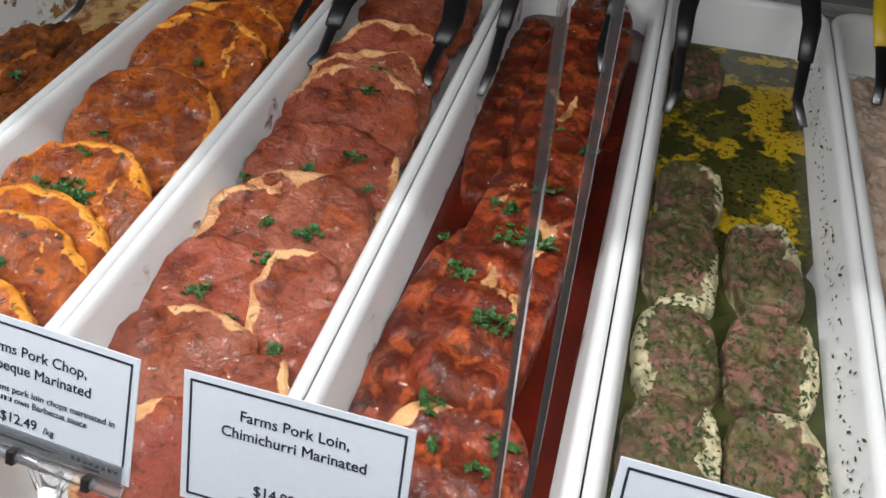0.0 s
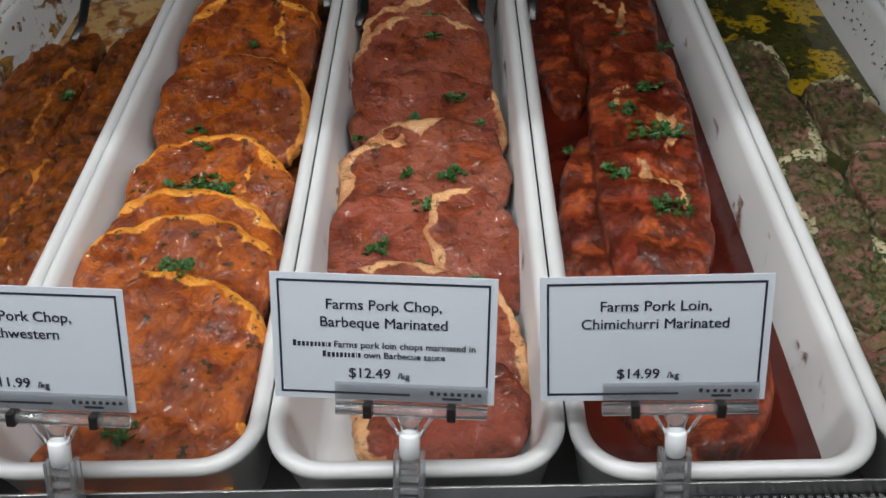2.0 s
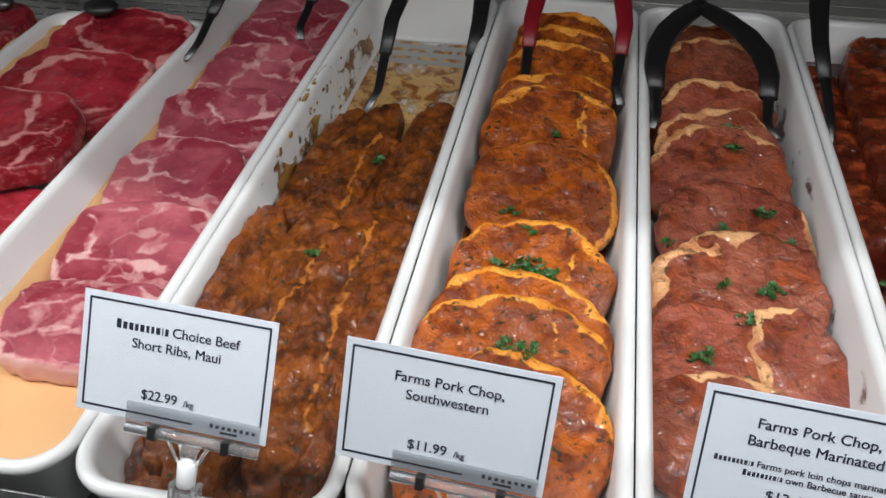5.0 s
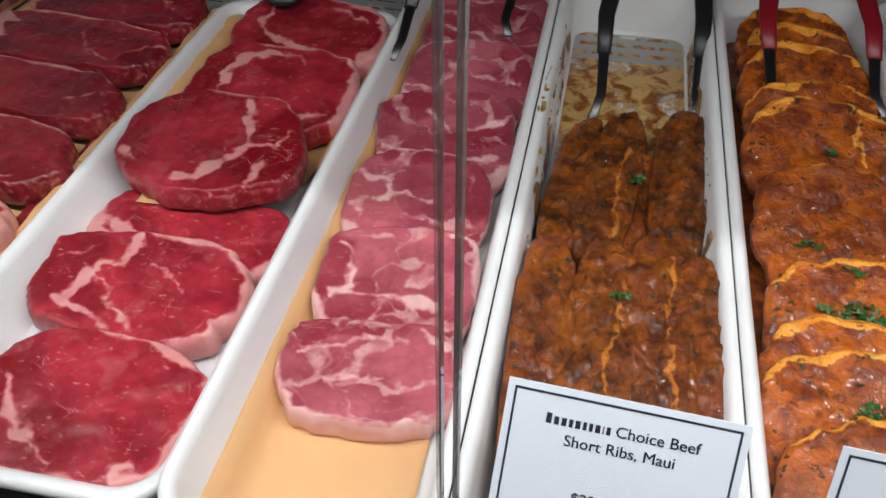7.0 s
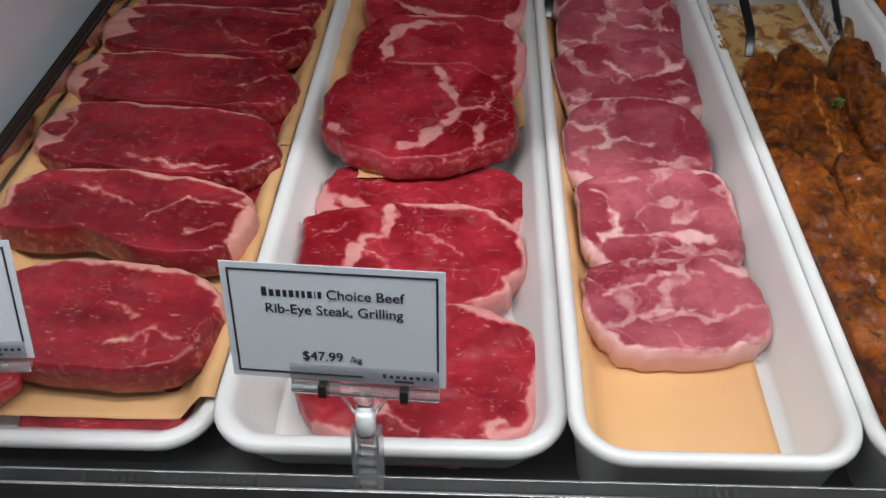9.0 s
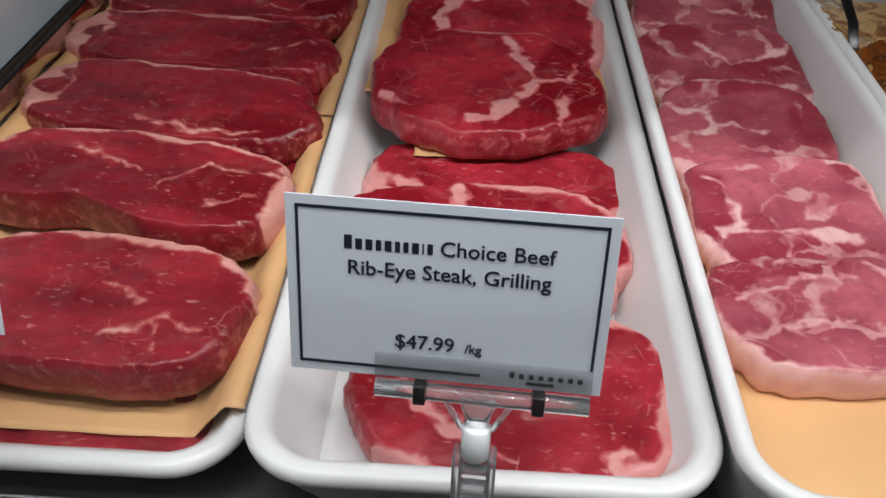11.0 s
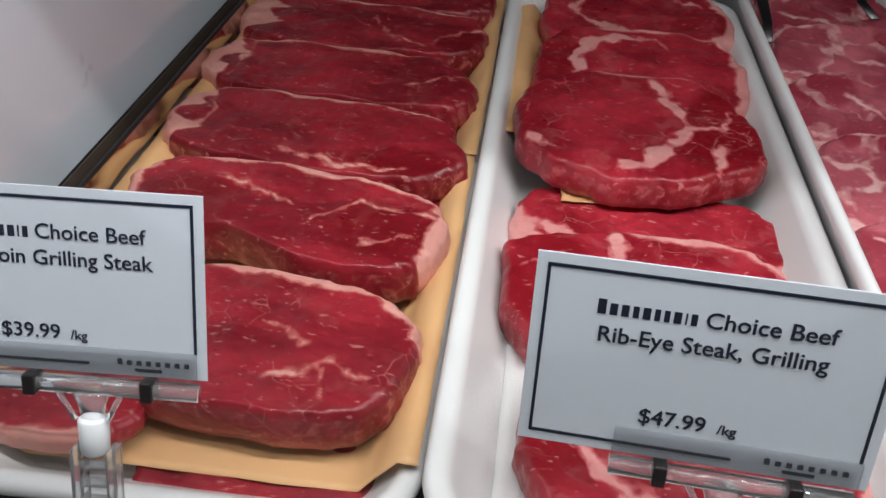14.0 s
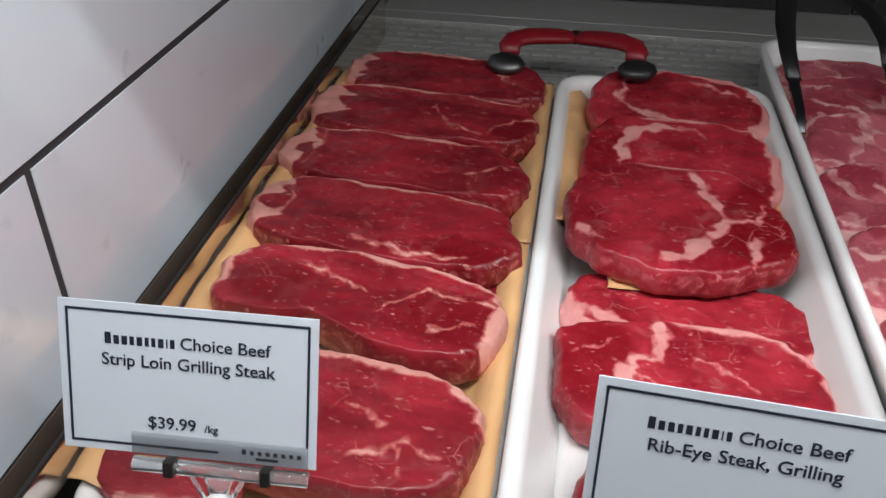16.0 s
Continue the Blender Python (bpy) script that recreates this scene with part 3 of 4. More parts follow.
    # the clamp hangs down to the rail
    bm = bmesh.new()
    for d in ((-0.010, -0.006), (0.006, 0.010)):
        box(bm, 0.016 + d[0], 0.016 + d[1], -0.085, -0.036, -0.006, 0.006, bevel=0.0015)
    for k in range(5):
        box(bm, 0.010, 0.022, -0.046 - k * 0.009, -0.042 - k * 0.009, -0.005, 0.005, bevel=0.001)
    clamp = part("clamp", bm_mesh("clamp", bm, M_CLEAR), top, "clear ribbed clamp")
    v, f = sweep([(0.016, -0.085, 0), (0.016, -0.150, -0.004)], 0.006, 8)
    part("foot", mesh_of("foot", v, f, M_CLEAR, True), clamp)
    return top


SIGNS = [
    (-1.0439, 0.0295, 1.0384, 20.2, 3.7, -0.7, ("BRAND Choice Beef", "Strip Loin Grilling Steak"), (), "$39.99"),
    (-0.7723, 0.0171, 1.0399, 14.3, -4.1, 0.6, ("BRAND Choice Beef", "Rib-Eye Steak, Grilling"), (), "$47.99"),
    (-0.3145, 0.0221, 1.0343, 32.0, -1.3, -2.0, ("BRAND Choice Beef", "Short Ribs, Maui"), (), "$22.99"),
    (-0.1334, 0.0220, 1.0251, 24.6, -1.2, -2.7, ("Farms Pork Chop,", "Southwestern"), (), "$11.99"),
    (0.0881, 0.0246, 1.0221, 26.0, -2.6, -1.7, ("Farms Pork Chop,", "Barbeque Marinated"), ("BRAND Farms pork loin chops marinated in", "BRAND own Barbecue sauce"), "$12.49"),
    (0.2531, 0.0239, 1.0179, 24.1, -2.6, 1.7, ("Farms Pork Loin,", "Chimichurri Marinated"), (), "$14.99"),
    (0.4880, 0.0100, 1.0526, 25.0, -2.0, 0.0, (), (), ""),
]
for sx, sy, sz, lean, yaw, roll, lines, small, price in SIGNS:
    words = " ".join(lines).lower().replace(",", "").replace("brand ", "") or "herb tray"
    price_sign(sx, sy, sz, lean, yaw, roll, lines, small, price, "white price card, " + words + ", clear holder")

# ---- meat ----


def cut(name, cx, cy, z, hw, hd, thick, mat, label, category, group, rot=0, tilt=0, side=0, square=2.4, lobes=(), cap=(), seams=(), side_fat=0.3, lump=0.0025,
        ridges=0.0, ridge_step=0.03, segs=120, rings=30, seed=0, sag=0.0, thin=0.0, rough=0.05, grit=0.0, veins=0, dark=()):
    """A slab of meat. lobes: (angle, amount, width) in the outline; cap: (from, to, metres) of fat along the edge; seams: (half width, points in -1..1)."""
    def outline(a):
        c, s = math.cos(a), math.sin(a)
        r = 1.0
        for at, amount, width in lobes:
            d = (math.degrees(a) - at + 180) % 360 - 180
            r += amount * math.exp(-(d / width) ** 2)
        r *= 1 + 1.3 * rough * noise.noise((c * 1.6 + seed * 3.1, s * 1.6, seed)) + rough * noise.noise((c * 4 + seed, s * 4, 3.3)) + 0.4 * rough * noise.noise((c * 13 + seed, s * 13, 7.3))
        return hw * r * math.copysign(abs(c) ** (2 / square), c), hd * r * math.copysign(abs(s) ** (2 / square), s)

    def cap_width(a):
        w = 0.0
        deg = math.degrees(a) % 360
        for lo, hi, metres in cap:
            mid, half = (lo + hi) / 2, (hi - lo) / 2
            d = abs((deg - mid + 180) % 360 - 180)
            w = max(w, metres * min(1.0, max(0.0, (half - d) / 12 + 0.5)))
        return w * max(0.15, 0.95 + 1.1 * noise.noise((math.cos(a) * 3.2 + seed, math.sin(a) * 3.2, 5.5)))

    verts, fat, faces = [], [], []
    edge = [outline(2 * math.pi * i / segs) for i in range(segs)]
    caps = [cap_width(2 * math.pi * i / segs) for i in range(segs)]
    strokes = [(w, [Vector((u * hw, v * hd)) for u, v in pts]) for w, pts in seams]
    chance = random.Random(seed * 17 + 3)
    for k in range(veins):
        a, d = chance.uniform(0, 6.283), 0.85 * math.sqrt(chance.random())
        p, way = Vector((d * math.cos(a) * hw, d * math.sin(a) * hd)), chance.uniform(0, 6.283)
        pts = [p]
        for _ in range(chance.randint(2, 4)):
            way += chance.uniform(-0.8, 0.8)
            pts.append(pts[-1] + Vector((math.cos(way), math.sin(way) * 0.7)) * chance.uniform(0.008, 0.02))
        strokes.append((chance.uniform(-0.003, 0.0015), pts))

    def seam_value(x, y):
        best = 0.0
        p = Vector((x + 0.009 * noise.noise((x * 45, y * 45, seed + 4.0)) + 0.004 * noise.noise((x * 130, y * 130, seed + 1.0)), y + 0.009 * noise.noise((x * 45, y * 45, seed + 9.0)) + 0.004 * noise.noise((x * 130, y * 130, seed + 6.0))))
        vary = 0.55 + 0.9 * noise.noise((x * 40, y * 40, seed + 2.5))
        for w, pts in strokes:
            w *= max(0.1, vary) if w > 0 else 1.0
            for a, b in zip(pts, pts[1:]):
                d = b - a
                k = max(0.0, min(1.0, (p - a).dot(d) / max(d.length_squared, 1e-9)))
                dist = (p - a - d * k).length
                best = max(best, 0.5 + (w - dist) / 0.005 * 0.5)
        return max(0.0, min(1.0, best))

    def height(x, y):
        h = lump * (noise.noise((x * 30 + seed * 5, y * 30, seed)) + 0.5 * noise.noise((x * 75, y * 75 + seed * 3, seed)))
        if grit:
            h += grit * (abs(noise.noise((x * 85 + seed, y * 60, seed))) + 0.6 * noise.noise((x * 190, y * 150 + seed, 1.7)))
        if ridges:
            h += ridges * (0.5 + 0.5 * math.sin(2 * math.pi * y / ridge_step + 2.2 * noise.noise((x * 12, y * 6, seed))))
        return h - sag * ((x / hw) ** 2) - thin * (y / hd)

    fr = [((k + 1) / rings) ** 0.8 for k in range(rings)]
    verts.append((0, 0, thick + height(0, 0)))
    fat.append(seam_value(0, 0))
    for f in fr:
        roll = max(0.0, (f - 0.955) / 0.045)
        for i, (ex, ey) in enumerate(edge):
            x, y = ex * f, ey * f
            verts.append((x, y, thick + height(x, y) - roll ** 2.2 * min(0.004, thick * 0.25)))
            d = (1 - f) * math.hypot(ex, ey)
            w = caps[i]
            fat.append(max(0.0, min(1.0, 0.5 + (w - d) / 0.005 * 0.5)) if w > 0.0005 and f < 1.01 else 0.0)
            fat[-1] = max(fat[-1], seam_value(x, y))
    for f, k in ((1.012, 0.80), (1.02, 0.55), (1.02, 0.3), (1.0, 0.1), (0.93, 0.0)):
        for i, (ex, ey) in enumerate(edge):
            wob = 1 + 0.012 * noise.noise((ex * 40, ey * 40, k * 5 + seed))
            base = thick + height(ex, ey)
            verts.append((ex * f * wob, ey * f * wob, max(base * k, 0.0)))
            fat.append(0.9 if caps[i] > 0.0005 else side_fat)
    n_loops = rings + 5
    for i in range(segs):
        faces.append((0, 1 + i, 1 + (i + 1) % segs))
    for a in range(n_loops - 1):
        for i in range(segs):
            j = (i + 1) % segs
            faces.append((1 + a * segs + i, 1 + (a + 1) * segs + i, 1 + (a + 1) * segs + j, 1 + a * segs + j))
    faces.append(tuple(1 + (n_loops - 1) * segs + i for i in range(segs)))
    tone = []
    for x, y, _ in verts:
        w = 0.0
        for u, v, ru, rv in dark:
            d = math.hypot((x / hw - u + 0.12 * noise.noise((x * 60, y * 60, seed))) / ru, (y / hd - v + 0.12 * noise.noise((x * 60, y * 60, seed + 5))) / rv)
            w = max(w, 1.0 - max(0.0, min(1.0, (d - 0.85) / 0.3)))
        tone.append(w)
    me = mesh_of(name, verts, faces, mat, True, fat, tone)
    ob = part(name, me)
    m = pose(cx, cy, 0, tilt, side, rot)
    low = min((m @ Vector(v)).z for v in verts)
    ob.matrix_world = Matrix.Translation((0, 0, z - low)) @ m
    return tagged(ob, label, category, group)

# rib-eye steaks
RIB = "rib-eye steaks in the shallow tray"
RLAB = "thick raw rib-eye steak, deep red with pale marbling and fat"
eye = lambda x, y, *a, **k: cut("rib_eye_steak", x - 0.003, y * 0.985 + 0.022, *a, M_BEEF, RLAB, "steak", RIB, segs=170, rings=44, **k)
eye(-0.730, 0.105, 0.892, 0.104, 0.074, 0.030, rot=-4, tilt=3, dark=((-0.8, 0.0, 0.3, 0.6),), seed=1, cap=((-60, 100, 0.008), (230, 300, 0.008)), seams=((0.006, ((-0.75, 0.1), (-0.5, -0.3), (-0.2, -0.55))), (0.008, ((-0.35, -0.55), (0.0, -0.75))), (0.007, ((0.55, -0.75), (0.7, -0.55)))))
eye(-0.745, 0.243, 0.893, 0.106, 0.066, 0.034, rot=-3, tilt=4, dark=((-0.75, 0.1, 0.32, 0.8), (-0.35, -0.5, 0.22, 0.3)), seed=2, square=2.8, lobes=((160, 0.06, 22), (330, -0.06, 25)), cap=((20, 100, 0.006), (300, 380, 0.006)),
    seams=((0.008, ((-0.25, 0.8), (-0.28, 0.3), (-0.5, -0.05), (-0.55, -0.6))), (0.007, ((-0.5, 0.05), (-0.1, -0.45), (0.15, -0.75))), (0.006, ((-0.55, -0.5), (-0.1, -0.8))), (0.002, ((0.0, 0.35), (0.3, 0.2), (0.45, -0.1))), (0.002, ((-0.9, 0.2), (-0.6, 0.5)))))
eye(-0.740, 0.340, 0.893, 0.108, 0.058, 0.022, rot=-6, tilt=2, seed=3, square=3.0, cap=((180, 250, 0.016), (290, 350, 0.008)), seams=((0.011, ((-0.9, -0.2), (-0.5, -0.4), (-0.1, -0.5))),))
eye(-0.752, 0.448, 0.922, 0.103, 0.088, 0.032, rot=-2, tilt=4, dark=((0.78, 0.0, 0.35, 0.9), (0.5, -0.75, 0.15, 0.3)), seed=4, square=2.4, lobes=((330, 0.07, 22), (40, -0.05, 20)), cap=((40, 110, 0.005),),
    seams=((0.013, ((-0.02, -0.8), (0.2, -0.55), (0.40, -0.2))), (0.007, ((0.42, -0.2), (0.35, 0.3), (0.15, 0.75))), (0.005, ((0.42, -0.1), (0.75, 0.0), (0.8, 0.35))), (0.006, ((-0.85, -0.45), (-0.7, -0.6))), (0.008, ((0.6, -0.85), (0.72, -0.35)))))
eye(-0.735, 0.597, 0.900, 0.107, 0.080, 0.034, rot=-5, tilt=8, dark=((-0.85, 0.1, 0.25, 0.8),), seed=5, square=2.9, lobes=((35, -0.07, 22),), cap=((20, 110, 0.008), (-30, 20, 0.012)),
    seams=((0.009, ((-0.1, 0.72), (-0.5, 0.6), (-0.62, 0.1), (-0.6, -0.5))), (0.006, ((-0.6, 0.5), (-0.15, 0.75), (0.2, 0.6))), (0.004, ((-0.4, -0.5), (0.3, -0.7), (0.8, -0.5)))))
eye(-0.730, 0.738, 0.905, 0.108, 0.076, 0.034, rot=-6, tilt=7, seed=6, square=2.8, lobes=((30, -0.06, 22),), cap=((20, 110, 0.010), (-40, 20, 0.012)), seams=((0.007, ((-0.6, 0.6), (-0.7, 0.0), (-0.35, -0.45), (0.5, -0.7))), (0.004, ((0.1, 0.7), (0.6, 0.4)))))

# strip loin steaks
STR = "strip loin steaks in the shallow tray"
SLAB = "raw strip loin steak, dark red with a strip of fat"
loin = lambda x, y, z, w, *a, **k: cut("strip_loin_steak", x - 0.009, y * 0.99 + 0.024, z + 0.008, w * (1.10 if y > 0.3 else 1.05), *a, M_STRIP, SLAB, "steak", STR, segs=170, rings=44, **k)
loin(-1.020, 0.757, 0.905, 0.122, 0.055, 0.034, rot=-6, tilt=4, seed=11, square=3.0, lobes=((20, -0.05, 25),), cap=((40, 150, 0.006), (150, 215, 0.024)), seams=((0.0018, ((0.5, 0.4), (0.7, -0.2), (0.95, -0.3))),))
loin(-1.029, 0.637, 0.905, 0.126, 0.054, 0.034, rot=-6, tilt=4, dark=((0.85, -0.3, 0.2, 0.5),), seed=12, square=3.0, lobes=((20, -0.05, 25),), cap=((40, 150, 0.007), (150, 210, 0.033)), seams=((0.0023, ((0.1, 0.2), (0.3, -0.35), (0.5, -0.6))), (0.0023, ((0.6, -0.5), (0.8, 0.1), (0.97, 0.3)))))
loin(-1.027, 0.517, 0.905, 0.127, 0.050, 0.034, rot=-6, tilt=4, seed=13, square=3.0, lobes=((20, -0.06, 25),), cap=((40, 140, 0.007), (145, 215, 0.030)), seams=((0.0023, ((-0.7, 0.7), (-0.72, -0.6))), (0.0014, ((0.5, -0.2), (0.9, 0.3)))))
loin(-1.023, 0.396, 0.905, 0.126, 0.055, 0.034, rot=-7, tilt=4, dark=((0.7, -0.5, 0.4, 0.4),), seed=14, square=2.9, lobes=((200, -0.06, 25), (15, -0.06, 25)), cap=((45, 140, 0.007), (140, 210, 0.027)), seams=((0.0027, ((-0.75, 0.5), (-0.7, 0.0), (-0.8, -0.5))), (0.0027, ((-0.1, -0.55), (0.3, -0.85), (0.7, -0.6)))))
loin(-1.018, 0.272, 0.905, 0.121, 0.054, 0.037, rot=-9, tilt=3, dark=((0.7, -0.1, 0.35, 0.6), (-0.6, -0.1, 0.3, 0.5)), seed=15, square=2.8, lobes=((258, -0.42, 20),), cap=((30, 150, 0.008), (-20, 30, 0.008), (150, 200, 0.012)), seams=((0.0020, ((0.95, 0.35), (0.5, 0.4), (0.25, 0.05), (0.2, -0.3))), (0.0023, ((0.85, -0.15), (0.6, -0.35))), (0.0018, ((-0.5, 0.5), (0.1, 0.1)))))
loin(-1.000, 0.141, 0.904, 0.100, 0.060, 0.034, rot=-6, tilt=2, seed=16, square=2.8, cap=((50, 140, 0.008), (10, 50, 0.010)), seams=((0.0027, ((0.25, -0.6), (0.55, -0.3), (0.8, -0.35))), (0.0014, ((0.5, -0.3), (0.6, -0.7))), (0.0014, ((0.1, 0.2), (0.35, 0.0)))))
loin(-1.100, 0.083, 0.904, 0.048, 0.028, 0.020, rot=4, seed=17, square=2.6, cap=((240, 300, 0.004),))
for k, (x, y, w, d) in enumerate(((-0.925, 0.125, 0.022, 0.05), (-0.99, 0.082, 0.07, 0.014), (-0.915, 0.35, 0.016, 0.05), (-0.910, 0.47, 0.014, 0.05))):
    cut("lower_steak", x, y, 0.8895, w, d, 0.012 if k < 2 else 0.028, M_STRIP, "dark raw steak end peeking out beneath the paper", "steak", "steaks of the lower layer", seed=30 + k, square=3)

# raw pork chops
chop = lambda x, y, z, w, d, thick, *a, **k: cut("raw_pork_chop", x - 0.001, y * 0.97 + 0.020, z - 0.003, w, d, thick - 0.006, *a, M_PORK, "pale pink raw pork chop with a rim of white fat", "pork chop", "raw pork chops on peach paper", rough=0.06, segs=150, rings=38, **k)
chop(-0.510, 0.193, 0.893, 0.077, 0.053, 0.036, rot=3, tilt=4, dark=((-0.85, 0.6, 0.25, 0.5), (-0.3, 0.85, 0.6, 0.25)), seed=21, square=3.0, lobes=((150, 0.12, 25), (60, 0.10, 20)), cap=((180, 350, 0.004),), seams=((0.0025, ((-0.9, 0.15), (-0.4, 0.45), (0.3, 0.65))), (0.0074, ((0.5, 0.9), (0.75, 0.55))), (0.0019, ((-0.5, -0.3), (0.2, -0.1)))), side_fat=0.8)
chop(-0.512, 0.305, 0.897, 0.074, 0.068, 0.030, rot=5, tilt=10, dark=((0.0, -0.75, 0.9, 0.35), (-0.85, 0.2, 0.25, 0.6)), seed=22, square=3.1, lobes=((30, 0.10, 20), (140, 0.06, 20)), cap=((0, 60, 0.012), (190, 290, 0.006)), seams=((0.0037, ((-0.8, -0.2), (-0.2, -0.3), (0.3, -0.25), (0.5, -0.5))), (0.0112, ((0.35, -0.35), (0.55, -0.45))), (0.0037, ((-0.8, 0.6), (-0.5, 0.1), (-0.75, -0.3)))), side_fat=0.6)
chop(-0.518, 0.430, 0.897, 0.075, 0.074, 0.028, rot=4, tilt=12, dark=((0.8, 0.1, 0.25, 0.7), (0.0, 0.9, 0.8, 0.2)), seed=23, square=3.0, lobes=((20, 0.07, 22),), cap=((200, 320, 0.010), (60, 110, 0.004)), seams=((0.0025, ((-0.95, -0.1), (-0.3, 0.1), (0.2, 0.0))), (0.0050, ((-0.95, 0.5), (-0.45, 0.35), (-0.35, 0.1), (-0.8, -0.2)))), side_fat=0.6)
chop(-0.511, 0.555, 0.897, 0.078, 0.076, 0.028, rot=4, tilt=13, dark=((-0.6, 0.6, 0.45, 0.35), (0.5, 0.0, 0.5, 0.22), (-0.2, -0.72, 0.25, 0.12)), seed=24, square=3.1, lobes=((150, 0.08, 25),), cap=((200, 340, 0.016),), seams=((0.0050, ((-0.3, 0.5), (0.0, 0.1), (0.8, 0.3))), (0.0062, ((-0.9, -0.3), (0.0, -0.5), (0.8, -0.4)))), side_fat=0.6)
chop(-0.511, 0.684, 0.897, 0.078, 0.076, 0.028, rot=2, tilt=13, dark=((0.75, 0.4, 0.3, 0.5),), seed=25, square=3.0, lobes=((40, 0.08, 25),), cap=((190, 300, 0.010), (90, 150, 0.006)), seams=((0.0037, ((-0.2, 0.6), (0.1, 0.1), (0.9, 0.0))), (0.0043, ((-0.9, -0.2), (-0.3, -0.4)))), side_fat=0.6)
chop(-0.506, 0.800, 0.899, 0.082, 0.076, 0.028, rot=0, tilt=13, dark=((0.6, 0.5, 0.4, 0.4),), seed=26, square=3.0, cap=((190, 340, 0.010), (60, 120, 0.006)), seams=((0.0043, ((-0.8, 0.2), (0.0, 0.0), (0.6, -0.4))),), side_fat=0.6)
chop(-0.510, 0.890, 0.903, 0.078, 0.055, 0.028, rot=0, tilt=14, seed=27, square=3.0, cap=((190, 340, 0.010),), side_fat=0.6)

# southwestern chops, from the rear to the front
sw = lambda x, y, z, *a, **k: cut("southwestern_pork_chop", x - 0.004, y + 0.008, z + 0.006, *a, M_SOUTHWEST, "orange southwestern marinated pork chop with a fatty rim", "pork chop", "southwestern pork chops", grit=0.0012, rough=0.06, **k)
D_FAR = (0.885, 0.828, 0.770, 0.683, 0.632, 0.515, 0.375, 0.303, 0.262, 0.192, 0.085)
for k, far in enumerate(D_FAR):
    tilt = (26, 26, 26, 24, 24, 20, 19, 18, 18, 16, 9)[k]
    hd = (0.058, 0.06, 0.066, 0.07, 0.075, 0.080, 0.078, 0.07, 0.075, 0.085, 0.055)[k]
    hw = (0.066, 0.068, 0.072, 0.075, 0.077, 0.079, 0.077, 0.08, 0.082, 0.082, 0.074)[k]
    cx = (-0.103, -0.101, -0.1, -0.1, -0.099, -0.098, -0.098, -0.103, -0.105, -0.098, -0.095)[k]
    cap = ((30, 155, 0.009),) if k not in (5, 10) else ((60, 110, 0.003), (-40, 40, 0.004))
    sw(cx, far - hd * math.cos(radians(tilt)), 0.899, hw, hd, 0.020, rot=(-4, 5, -2, 4, -5, 3, -8, -14, -6, -18, 10)[k], tilt=tilt, seed=40 + k, square=2.35, cap=cap,
       seams=((0.003, ((0.45, 0.7), (0.5, 0.1), (0.8, -0.3))),) if k in (4, 6, 8) else (), lump=0.003, lobes=((20, 0.05, 30),))

# barbeque chops
bq = lambda x, y, z, *a, **k: cut("barbeque_pork_chop", x, y * 1.0 + 0.016, z - 0.0095, *a, M_BBQ, "brownish pink barbeque marinated pork chop, glossy and wet", "pork chop", "barbeque marinated pork chops", grit=0.0006, rough=0.085, **k)
E_FAR = ((0.100, 0.895, 0.070, 0.06, 26, 0), (0.098, 0.845, 0.074, 0.062, 26, 4), (0.097, 0.712, 0.076, 0.072, 24, -4), (0.100, 0.638, 0.078, 0.072, 24, 6), (0.098, 0.595, 0.080, 0.076, 22, -2),
         (0.106, 0.490, 0.080, 0.078, 19, 4), (0.103, 0.402, 0.084, 0.082, 17, -6), (0.068, 0.305, 0.058, 0.072, 14, 6), (0.150, 0.312, 0.042, 0.066, 16, 20), (0.075, 0.222, 0.066, 0.062, 13, -12),
         (0.152, 0.190, 0.040, 0.07, 10, 8), (0.118, 0.130, 0.066, 0.056, 9, -16))
for k, (cx, far, hw, hd, tilt, rot) in enumerate(E_FAR):
    cap = (((45, 165, 0.0068),), ((45, 165, 0.0081),), ((40, 165, 0.0081),), ((40, 170, 0.0081),), ((50, 170, 0.0081),), ((-30, 30, 0.0041),), ((90, 190, 0.0135),), ((200, 240, 0.0054),), ((70, 200, 0.0081),), ((60, 120, 0.0068),), ((-40, 60, 0.0108),), ((130, 250, 0.0108),))[k]
    bq(cx, far - hd * math.cos(radians(tilt)), 0.899, hw, hd, 0.020, rot=rot, tilt=tilt, seed=60 + k, square=2.4, cap=cap, lump=0.003,
       seams=((0.009, ((-0.7, 0.62), (-0.35, 0.7))),) if k == 6 else (), lobes=((340, -0.06, 30),))

# short ribs
mr = lambda x, y, z, *a, **k: cut("short_rib_strip", x, y + 0.008, z, *a, M_MAUI, "brown-orange saucy short rib strip", "short rib", "marinated short ribs", grit=0.0045, rough=0.06, **k)
for k, (x, y, hw, hd, rot, z) in enumerate(((-0.366, 0.205, 0.029, 0.165, 3, 0.894), (-0.322, 0.200, 0.034, 0.178, -2, 0.8945), (-0.274, 0.205, 0.034, 0.172, 2, 0.896), (-0.241, 0.200, 0.024, 0.165, -2, 0.894),
                                           (-0.362, 0.485, 0.026, 0.118, -5, 0.898), (-0.320, 0.490, 0.030, 0.128, -6, 0.902), (-0.250, 0.495, 0.031, 0.135, -4, 0.904), (-0.285, 0.455, 0.026, 0.095, 3, 0.893))):
    mr(x, y, z, hw, hd, 0.060 if k < 4 else 0.030, rot=rot, tilt=1 if k < 4 else 3, seed=80 + k, square=2.7, seams=((0.003, ((0.5, 0.8), (0.3, 0.1), (0.5, -0.7))),) if k in (1, 2, 5) else (), lump=0.0055, segs=130, sag=0.004)
